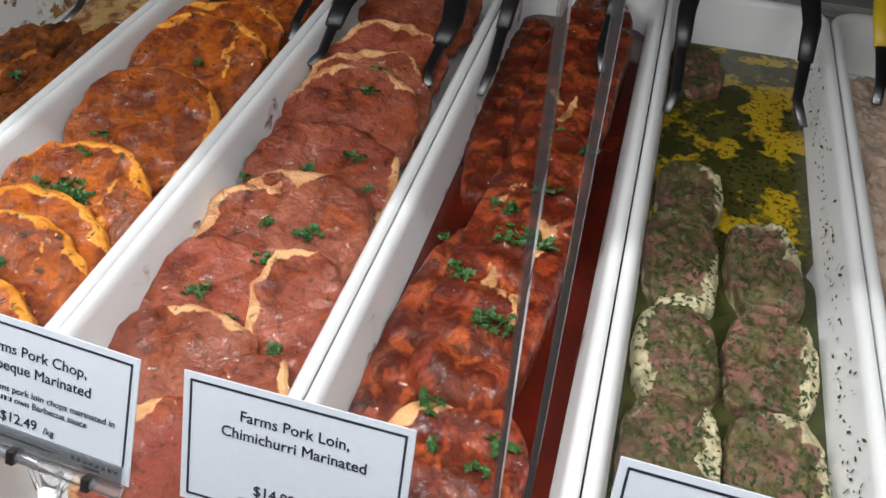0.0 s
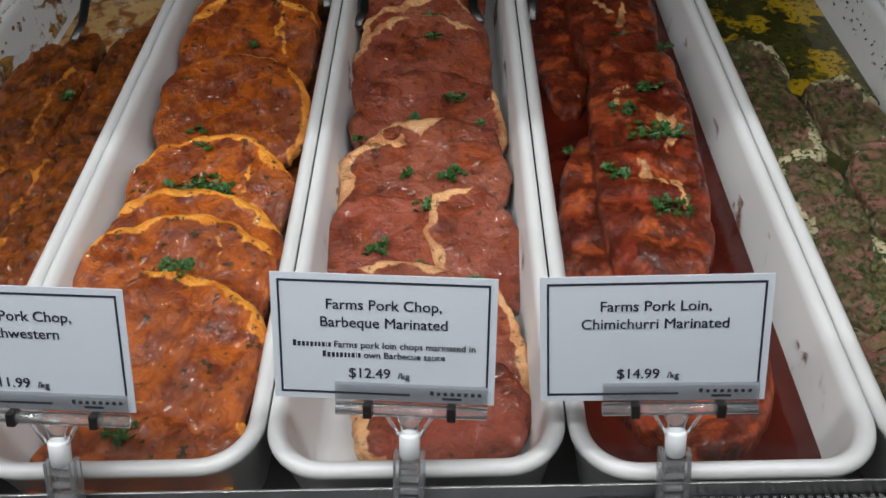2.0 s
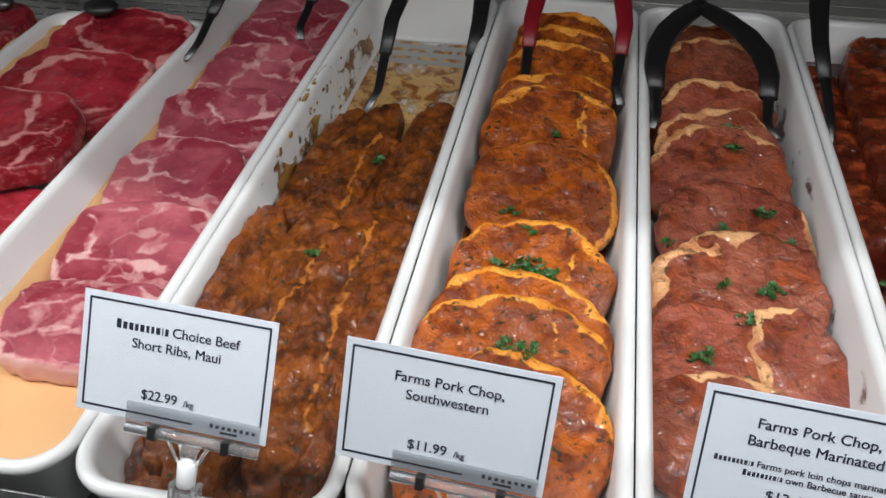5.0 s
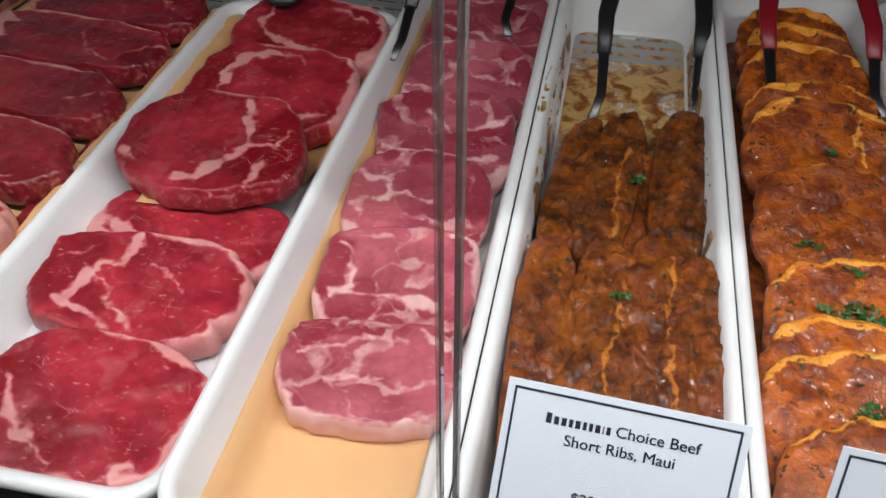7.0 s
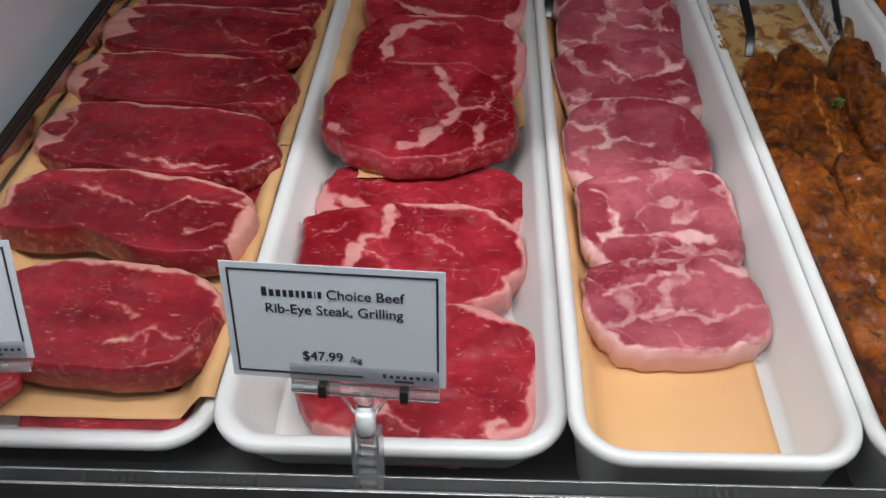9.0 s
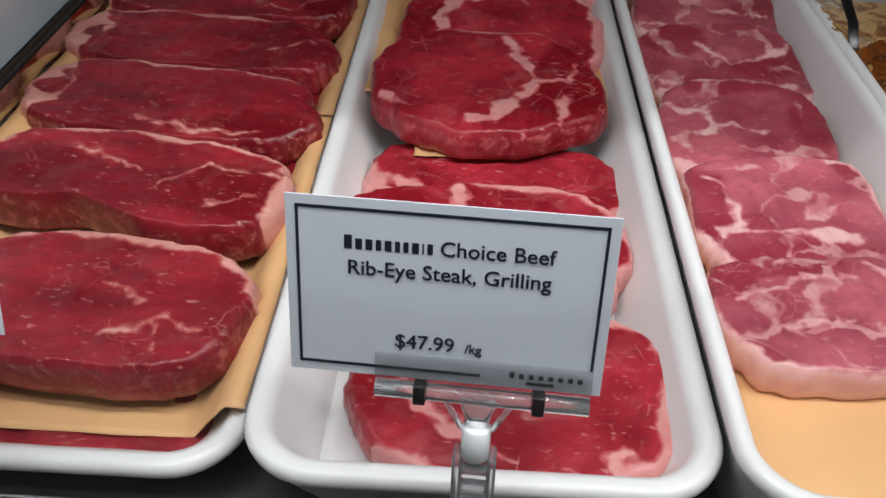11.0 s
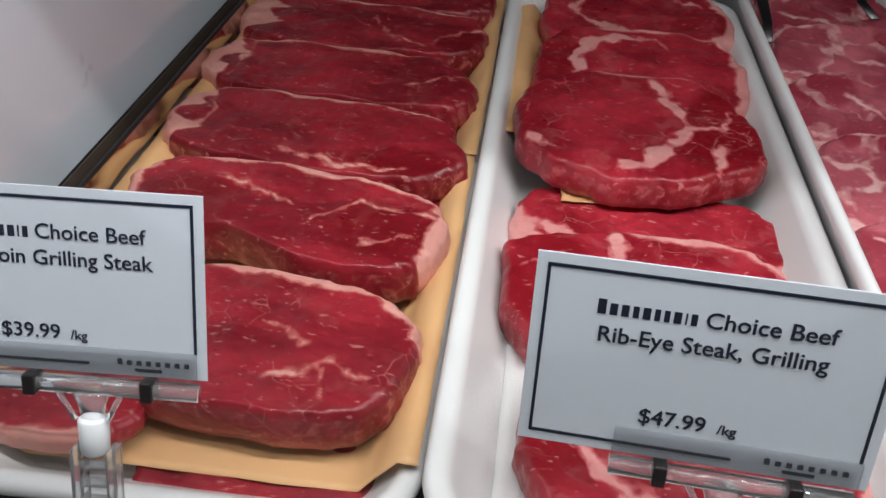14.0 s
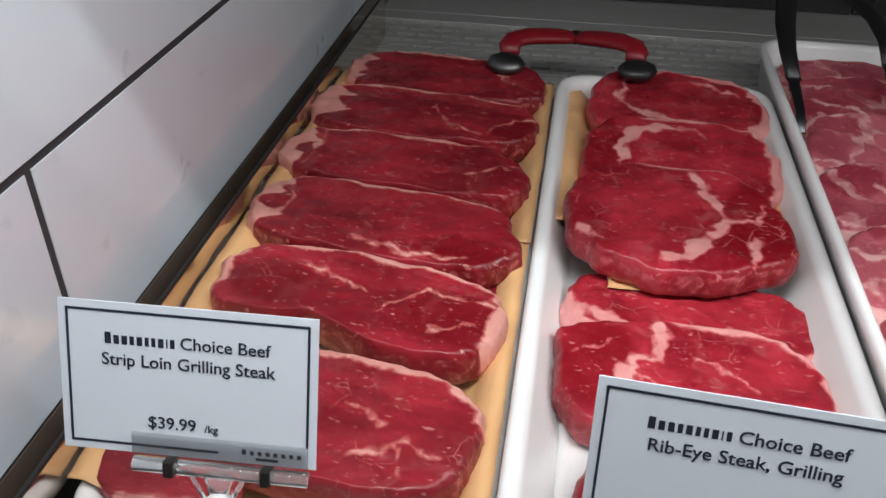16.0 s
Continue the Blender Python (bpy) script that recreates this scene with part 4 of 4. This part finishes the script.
for k, (x, y) in enumerate(((-0.36, 0.07), (-0.30, 0.06), (-0.245, 0.075))):
    mr(x, y, 0.893, 0.03, 0.045, 0.040, rot=10 * k - 8, seed=90 + k, square=2.5, lump=0.006, segs=64, rings=12)

# ribs in dark red sauce
rb = lambda x, y, z, *a, **k: cut("pork_rib_slab", x, y * 0.985 + 0.006, z - 0.007, *a, M_CHIMI, "glazed rib slab in dark red sauce", "pork ribs", "glazed ribs in red sauce", grit=0.002, rough=0.045, **k)
rb(0.318, 0.37, 0.916, 0.050, 0.180, 0.042, rot=-4, tilt=1, seed=101, square=3.2, ridges=0.0045, ridge_step=0.042, lump=0.004, sag=0.009, side_fat=0.1, seams=((0.006, ((0.5, 0.2), (0.4, -0.1))), (0.007, ((0.35, -0.35), (0.6, -0.6))), (0.004, ((-0.3, -0.2), (0.1, -0.35))), (0.006, ((-0.6, 0.3), (-0.4, 0.45)))), segs=140)
rb(0.325, 0.72, 0.914, 0.052, 0.20, 0.038, rot=-2, tilt=1, seed=102, square=3.2, ridges=0.0045, ridge_step=0.045, lump=0.004, sag=0.009, side_fat=0.1, seams=((0.008, ((-0.4, -0.3), (-0.1, -0.45))), (0.006, ((0.1, -0.6), (0.3, -0.4))), (0.006, ((-0.2, -0.75), (0.2, -0.8)))), segs=140)
rb(0.268, 0.26, 0.899, 0.040, 0.15, 0.032, rot=-2, tilt=1, seed=103, square=2.4, ridges=0.004, ridge_step=0.045, segs=120, sag=0.010, side_fat=0.1, seams=((0.006, ((0.0, -0.8), (0.2, -0.6))),))
rb(0.315, 0.125, 0.899, 0.060, 0.085, 0.036, rot=-8, tilt=4, seed=104, square=2.4, cap=((120, 190, 0.012),), ridges=0.004, ridge_step=0.045, sag=0.010, side_fat=0.1, seams=((0.008, ((-0.6, 0.6), (-0.3, 0.75))),))
rb(0.255, 0.68, 0.905, 0.034, 0.20, 0.024, rot=1, seed=105, square=2.4, ridges=0.004, segs=120, sag=0.008, side_fat=0.1)
cut("rib_bone", 0.252, 0.655, 0.893, 0.011, 0.045, 0.020, M_FLESHPINK, "pale bare bone end in red sauce", "bone", "glazed ribs in red sauce", rot=4, seed=106, segs=48, rings=8)

# herb-crusted pieces
hb = lambda x, y, z, w, d, thick, *a, **k: cut("herb_crusted_piece", x, y + 0.006, z - 0.010, w, d, thick - 0.014, *a, M_HERB, "rolled meat piece crusted with green herbs and garlic", "meat piece", "herb-crusted meat pieces", grit=0.004, rough=0.07, **k)
for k, (x, y, hw, hd, rot, capd) in enumerate(((0.478, 0.095, 0.038, 0.052, 2, 0), (0.476, 0.205, 0.038, 0.055, -2, 0), (0.474, 0.312, 0.036, 0.052, 3, 180), (0.470, 0.435, 0.035, 0.068, 6, 300), (0.473, 0.545, 0.034, 0.045, 4, 20),
                                              (0.557, 0.110, 0.036, 0.050, -3, 0), (0.556, 0.215, 0.038, 0.050, 2, 30), (0.553, 0.325, 0.039, 0.054, -2, 0), (0.548, 0.445, 0.035, 0.058, 7, 60))):
    hb(x, y, 0.900, hw, hd, 0.048, rot=rot, tilt=2, seed=120 + k, square=2.9, cap=((capd - 60, capd + 60, 0.014),), side_fat=0.45, lump=0.004, sag=0.006)
hb(0.465, 0.805, 0.900, 0.034, 0.05, 0.046, rot=8, tilt=4, seed=140, square=2.4, lump=0.003)
pl = lambda *a, **k: cut("pale_piece", *a, M_PALE, "pale cream uncooked coated meat piece", "meat piece", "pale coated meat pieces", grit=0.004, **k)
for k in range(8):
    pl(0.680 + 0.088 * (k % 2), 0.14 + 0.19 * (k // 2) + 0.03 * (k % 2), 0.900, 0.048, 0.10, 0.045, rot=random.uniform(-12, 12), seed=150 + k, square=2.4, lump=0.006)


# ---- sauces, papers, films ----
def sheet(name, x, y, z, w, l, r, mat, label, category, thick=0.004, wave=0.0):
    loops = [rounded_loop(w, l, r, 0.0), rounded_loop(w, l, r, thick), rounded_loop(w - 0.004, l - 0.004, r, thick + 0.0004)]
    v, f = loft(loops, True, True)
    ob = part(name, mesh_of(name, v, f, mat, False))
    ob.location = (x, y, z)
    return tagged(ob, label, category)


sheet("red_sauce", 0.3105, 0.4700, 0.8890, 0.170, 0.885, 0.03, M_REDPOOL, "pool of thick dark red sauce in a tray", "sauce", 0.020)
sheet("herb_oil", 0.5175, 0.255, 0.8890, 0.164, 0.450, 0.03, M_GREENPOOL, "pool of dark green herb oil", "oil", 0.012)
sheet("herb_oil", 0.5175, 0.698, 0.8890, 0.164, 0.430, 0.012, M_OILPOOL, "pool of green herb oil with yellow patches", "oil", 0.0125)
sheet("orange_sauce", -0.1035, 0.480, 0.8885, 0.158, 0.875, 0.03, M_SOUTHWEST, "orange sauce pooled on the tray bottom", "sauce", 0.008)
sheet("maui_sauce_film", -0.3105, 0.745, 0.8885, 0.160, 0.35, 0.02, M_FILM, "thin smeared brown sauce on the tray bottom", "sauce", 0.001)


def paper(name, x0, x1, y0, y1, z, mat, label, seed=0, curl=0.006, skew=0.0, lift=(), left_up=0.0, ramp=(0.14, 0.10), right_up=0.0):
    nx, ny = 24, 60
    verts, faces = [], []
    for j in range(ny + 1):
        for i in range(nx + 1):
            u, v = i / nx, j / ny
            x = x0 + (x1 - x0) * u + skew * (v - 0.5) + 0.002 * noise.noise((v * 6, seed, u))
            y = y0 + (y1 - y0) * v + 0.003 * noise.noise((u * 5, seed, 2))
            edge = min(u, 1 - u, v, 1 - v)
            h = curl * max(0, 0.12 - edge) / 0.12 * (0.5 + 0.5 * noise.noise((u * 3 + seed, v * 7, 1))) + 0.0012 * noise.noise((u * 9, v * 25, seed))
            for lu, lv, up, wide in lift:
                h += up * math.exp(-((u - lu) ** 2 + (v - lv) ** 2) / wide ** 2)
            h += left_up * max(0.0, min(1.0, (ramp[0] - u) / ramp[1])) * (1.0 + 0.08 * noise.noise((v * 9, seed, 3)))
            h += right_up * max(0.0, min(1.0, (u - 0.875) / 0.08)) * (1.0 + 0.10 * noise.noise((v * 7, seed, 5)))
            verts.append((x, y, z + max(h, 0)))
    for j in range(ny):
        for i in range(nx):
            a = j * (nx + 1) + i
            faces.append((a, a + 1, a + nx + 2, a + nx + 1))
    me = mesh_of(name, verts, faces, mat, True)
    ob = part(name, me)
    solid = ob.modifiers.new("thickness", "SOLIDIFY")
    solid.thickness = 0.0004
    return tagged(ob, label, "paper", "butcher papers under the meat")


paper("butcher_paper", -0.6045, -0.448, 0.052, 0.91, 0.8895, M_KRAFT, "peach butcher paper lining the pork chop tray", 1, 0.004, left_up=0.030)
paper("butcher_paper", -1.1720, -0.890, 0.084, 0.46, 0.9025, M_KRAFT, "peach butcher paper under strip loin steaks", 2, 0.002, left_up=0.030, ramp=(0.155, 0.09), right_up=0.030)
paper("butcher_paper", -1.1710, -0.889, 0.42, 0.800, 0.9032, M_KRAFT, "peach butcher paper under strip loin steaks", 3, 0.004, left_up=0.030, ramp=(0.155, 0.09), right_up=0.030)
paper("butcher_paper", -0.874, -0.630, 0.47, 0.795, 0.8965, M_KRAFT, "peach butcher paper under rib-eye steaks", 4, 0.006, left_up=0.034, ramp=(0.20, 0.12), right_up=0.028)
paper("butcher_paper", -0.815, -0.725, 0.381, 0.468, 0.9212, M_KRAFT, "peach paper slip between two rib-eye steaks", 5, 0.001)
paper("wax_paper", -0.848, -0.655, 0.070, 0.41, 0.8905, M_WHITEPAPER, "white waxed paper under rib-eye steaks", 6, 0.006)

def wall_film(x_top, x_low, y0, y1, mat, label):
    """A film of sauce that clings to a tray wall, ragged at its top."""
    verts, faces = [], []
    ny, nz = 60, 8
    for j in range(ny + 1):
        y = y0 + (y1 - y0) * j / ny
        up = 0.045 + 0.030 * noise.noise((y * 22, x_top, 0.5))
        for k in range(nz + 1):
            z = DECK + 0.012 + up * k / nz
            f = (z - 0.896) / 0.068
            verts.append((x_low + (x_top - x_low) * f, y, min(z, RIM - 0.009)))
    for j in range(ny):
        for k in range(nz):
            a = j * (nz + 1) + k
            faces.append((a, a + 1, a + nz + 2, a + nz + 1))
    ob = part("sauce_film", mesh_of("sauce_film", verts, faces, mat, True))
    solid = ob.modifiers.new("thickness", "SOLIDIFY")
    solid.thickness, solid.offset = 0.0004, 0
    return tagged(ob, label, "sauce", "sauce films on tray walls")


def wall_films(x0, y0, y1, mat, label):
    wall_film(x0 + 0.0148, x0 + 0.0222, y0, y1, mat, label)
    wall_film(x0 + DW - 0.0148, x0 + DW - 0.0222, y0, y1, mat, label)


wall_films(-0.4135, 0.40, 0.86, M_SPLASH, "orange-brown sauce smeared on a white tray wall")
wall_films(0.0005, 0.10, 0.93, M_REDFILM, "thin red-brown sauce smeared on a white tray wall")
wall_films(0.2075, 0.05, 0.93, M_REDFILM, "thin red-brown sauce smeared on a white tray wall")

# sauce on the walls of the short-rib tray
bm = bmesh.new()
rnd = random.Random(5)
for side in (0, 1):
    for k in range(46):
        y = rnd.uniform(0.38, 0.80)
        h = rnd.uniform(0.0, 1.0)
        xw = (-0.4135 + 0.0148 + 0.007 * (1 - h)) if side == 0 else (-0.2077 - 0.0148 - 0.007 * (1 - h))
        zc = DECK + 0.014 + h * 0.066
        r = rnd.uniform(0.0015, 0.006) * (1 if side else 1.3)
        bmesh.ops.create_icosphere(bm, subdivisions=1, radius=1.0, matrix=Matrix.Translation((xw, y, zc)) @ Matrix.Diagonal((0.0012, r, r * rnd.uniform(0.4, 1.1), 1)))
for k in range(14):
    bmesh.ops.create_icosphere(bm, subdivisions=1, radius=1.0, matrix=Matrix.Translation((-0.407 + rnd.uniform(-0.002, 0.004), rnd.uniform(0.56, 0.68), RIM + 0.0002)) @ Matrix.Diagonal((rnd.uniform(0.001, 0.004), rnd.uniform(0.002, 0.008), 0.0008, 1)))
tagged(part("sauce_splashes", bm_mesh("sauce_splashes", bm, M_SPLASH, True)), "orange-brown sauce splashes on a tray wall", "sauce", kind="stuff")

# ---- parsley ----


def leaflet(verts, faces, m, size):
    base = len(verts)
    pts = [(0, 0, 0), (0.25, 0.30, 0.08), (0.55, 0.35, 0.05), (0.45, 0.62, 0.16), (0.20, 0.70, 0.10), (0.0, 1.0, 0.12), (-0.20, 0.70, 0.12), (-0.45, 0.62, 0.18), (-0.55, 0.35, 0.05), (-0.25, 0.30, 0.08), (0, 0.45, 0.0)]
    verts.extend(m @ Vector((x * size, y * size, z * size)) for x, y, z in pts)
    ring = list(range(0, 10))
    for i in ring:
        faces.append((base + i, base + (i + 1) % 10, base + 10))


def parsley(x, y, z, spread, count, seed):
    r = random.Random(seed)
    verts, faces = [], []
    for k in range(count):
        a, d = r.uniform(0, 360), spread * math.sqrt(r.random())
        m = pose(d * math.cos(radians(a)) * 1.25, d * math.sin(radians(a)) * 0.8, r.uniform(0.0, 0.005), r.uniform(-10, 45), r.uniform(-35, 35), r.uniform(0, 360))
        leaflet(verts, faces, m, r.uniform(0.005, 0.0095))
    for k in range(max(1, count // 4)):
        a = r.uniform(0, 6.28)
        p = Vector((0.3 * spread * math.cos(a), 0.3 * spread * math.sin(a), 0.001))
        q = p + Vector((math.cos(a + 2) * 0.012, math.sin(a + 2) * 0.009, 0.004))
        v, f = sweep([p, (p + q) / 2 + Vector((0, 0, 0.001)), q], 0.0005, 4)
        base = len(verts)
        verts.extend(v)
        faces.extend(tuple(base + i for i in face) for face in f)
    ob = part("parsley_sprig", mesh_of("parsley_sprig", verts, faces, M_LEAF))
    ob.location = (x, y, z)
    return tagged(ob, "chopped green parsley scattered on marinated meat", "parsley", "parsley garnish")


bpy.context.view_layer.update()
GARNISH = [(-0.093, 0.825, 1), (-0.090, 0.698, 0), (-0.090, 0.554, 0), (-0.125, 0.408, 0), (-0.104, 0.385, 1), (-0.100, 0.350, 0), (-0.101, 0.303, 3), (-0.085, 0.300, 1), (-0.103, 0.196, 2), (-0.086, 0.188, 1), (-0.109, 0.050, 1),
           (0.082, 0.641, 0), (0.110, 0.597, 1), (0.111, 0.555, 1), (0.136, 0.441, 1), (0.036, 0.395, 0), (0.112, 0.408, 1), (0.092, 0.420, 0), (0.154, 0.408, 0), (0.085, 0.330, 0), (0.130, 0.328, 1), (0.106, 0.284, 1), (0.062, 0.236, 1), (0.099, 0.219, 0), (0.15, 0.20, 0),
           (0.359, 0.527, 1), (0.328, 0.564, 1), (0.332, 0.449, 1), (0.300, 0.410, 1), (0.319, 0.371, 2), (0.345, 0.370, 1), (0.278, 0.318, 1), (0.323, 0.266, 2), (0.295, 0.186, 1), (0.249, 0.391, 0), (0.352, 0.167, 1), (0.305, 0.150, 0), (0.342, 0.14, 0),
           (-0.303, 0.284, 0), (-0.289, 0.487, 0)]
deps = bpy.context.evaluated_depsgraph_get()
for k, (gx, gy, much) in enumerate(GARNISH):
    gx, gy = gx - (0.004 if gx < 0 else 0.0), gy + (0.003 if gx > 0.21 else 0.018 if gx > 0 else 0.009)
    hit, place, normal, _, _, _ = scene.ray_cast(deps, Vector((gx, gy, 1.02)), Vector((0, 0, -1)))
    parsley(gx, gy, (place.z if hit else 0.945) + 0.0008, (0.005, 0.010, 0.016, 0.026)[much], (7, 18, 36, 110)[much], 200 + k)

# ---- herb flakes on the crusted pieces and on the wall of their tray ----
rnd = random.Random(9)
verts, faces = [], []


def flake(p, normal, size, squat):
    q = normal.to_track_quat("Z", "Y").to_matrix().to_4x4()
    m = Matrix.Translation(p) @ q @ pose(0, 0, 0, rnd.uniform(-25, 25), rnd.uniform(-25, 25), rnd.uniform(0, 360))
    base = len(verts)
    for a, b, c in ((-1, 0, 0), (-0.3, -squat, 0.12), (0.5, -squat * 0.8, 0.05), (1, 0, 0.15), (0.4, squat, 0), (-0.4, squat * 0.7, 0.1)):
        verts.append(m @ Vector((a * size, b * size, c * size + 0.0006)))
    faces.append(tuple(range(base, base + 6)))


count = 0
while count < 7500:
    x, y = rnd.uniform(0.437, 0.597), rnd.uniform(0.03, 0.90)
    hit, place, normal, _, ob, _ = scene.ray_cast(deps, Vector((x, y, 1.02)), Vector((0, 0, -1)))
    count += 1
    if hit and noise.noise((x * 45, y * 45, 3.0)) > -0.18 and place.z < 0.96 and normal.z > 0.2 and "oil" not in ob.name:
        flake(place, normal, rnd.uniform(0.0012, 0.0036), rnd.uniform(0.25, 0.6))
for k in range(240):
    y, z = rnd.uniform(0.06, 0.85), DECK + 0.040 + 0.036 * rnd.random() ** 1.5
    flake(Vector((0.4145 + DW - 0.0145 - 0.0085 * (RIM - z) / 0.076, y, z)), Vector((-1, 0, 0.1)), rnd.uniform(0.001, 0.0028), 0.6)
tagged(part("herb_flakes", mesh_of("herb_flakes", verts, faces, M_HERBLEAF)), "dark green chopped herb flakes over the meat", "herbs", kind="stuff")

# ---- tongs ----


def tongs(apex, tip_left, tip_right, grip, label, fat=1.0, heads=()):
    top = tagged(new("tongs"), label, "tongs", "serving tongs in the trays")
    top.location = apex
    ax = Vector(apex)
    for side, tip in enumerate((tip_left, tip_right)):
        d = Vector(tip) - ax
        bow = Vector((d.x * 0.45, 0, 0.012))
        pts = [d * k + bow * math.sin(math.pi * min(1, k * 1.15)) for k in (0.0, 0.06, 0.15, 0.3, 0.45, 0.6, 0.75, 0.9, 1.0)]
        v, f = sweep(pts[:7], [fat * r for r in (0.010, 0.013, 0.014, 0.014, 0.013, 0.011, 0.009)], 12, 0.5)
        arm = part("grip", mesh_of("grip", v, f, grip, True), top, "moulded plastic grip")
        v, f = sweep(pts[5:], [0.008, 0.007, 0.006, 0.0055], 10, 0.3)
        part("blade", mesh_of("blade", v, f, M_DARKSTEEL, True), arm, "dark steel arm")
        if heads:
            a, e = pts[6], pts[8] + (pts[8] - pts[6]) * 0.5
            rows = [a + (e - a) * k / 8 for k in range(9)]
            v, f = sweep(rows, [0.024 * math.sqrt(max(0.06, 1 - (k / 4 - 1) ** 2)) * (1 + 0.07 * (k % 2)) for k in range(9)], 18, 0.4)
            part("scalloped_head", mesh_of("scalloped_head", v, f, heads[side], True), top, ("dark steel scalloped head", "black scalloped head")[side])
    bm = bmesh.new()
    bmesh.ops.create_uvsphere(bm, u_segments=12, v_segments=8, radius=0.013, matrix=Matrix.Diagonal((1, 1.2, 0.7, 1)))
    part("hinge", bm_mesh("hinge", bm, M_BLACKPLASTIC, True), top, "black hinge cap")
    return top


tongs((0.082, 0.905, 0.985), (0.018, 0.62, 0.945), (0.165, 0.62, 0.945), M_BLACKPLASTIC, "black-handled tongs straddling barbeque chops", 1.25)
tongs((-0.10, 1.02, 1.03), (-0.150, 0.66, 0.95), (-0.02, 0.66, 0.95), M_REDPLASTIC, "red-handled steel tongs straddling southwestern chops")
tongs((-0.265, 1.05, 1.04), (-0.350, 0.65, 0.912), (-0.222, 0.66, 0.915), M_BLACKPLASTIC, "black-handled tongs leaning in the short-rib tray")
tongs((0.27, 1.04, 1.05), (0.225, 0.62, 0.945), (0.355, 0.70, 0.955), M_BLACKPLASTIC, "black-handled tongs in the red rib tray")
tongs((0.50, 1.02, 1.06), (0.435, 0.66, 0.94), (0.585, 0.68, 0.94), M_BLACKPLASTIC, "black-handled tongs in the herb tray")
tongs((0.70, 1.04, 1.06), (0.66, 0.72, 0.96), (0.74, 0.74, 0.96), M_YELLOWPLASTIC, "yellow-handled tongs in the pale meat tray")
tongs((-0.56, 1.06, 1.03), (-0.605, 0.67, 0.955), (-0.47, 0.76, 0.955), M_BLACKPLASTIC, "black-handled tongs in the raw pork tray")
tongs((-0.868, 0.872, 0.974), (-0.955, 0.782, 0.962), (-0.785, 0.782, 0.966), M_REDPLASTIC, "red-handled tongs lying across two steak trays", 1.35, (M_DARKSTEEL, M_BLACKPLASTIC))
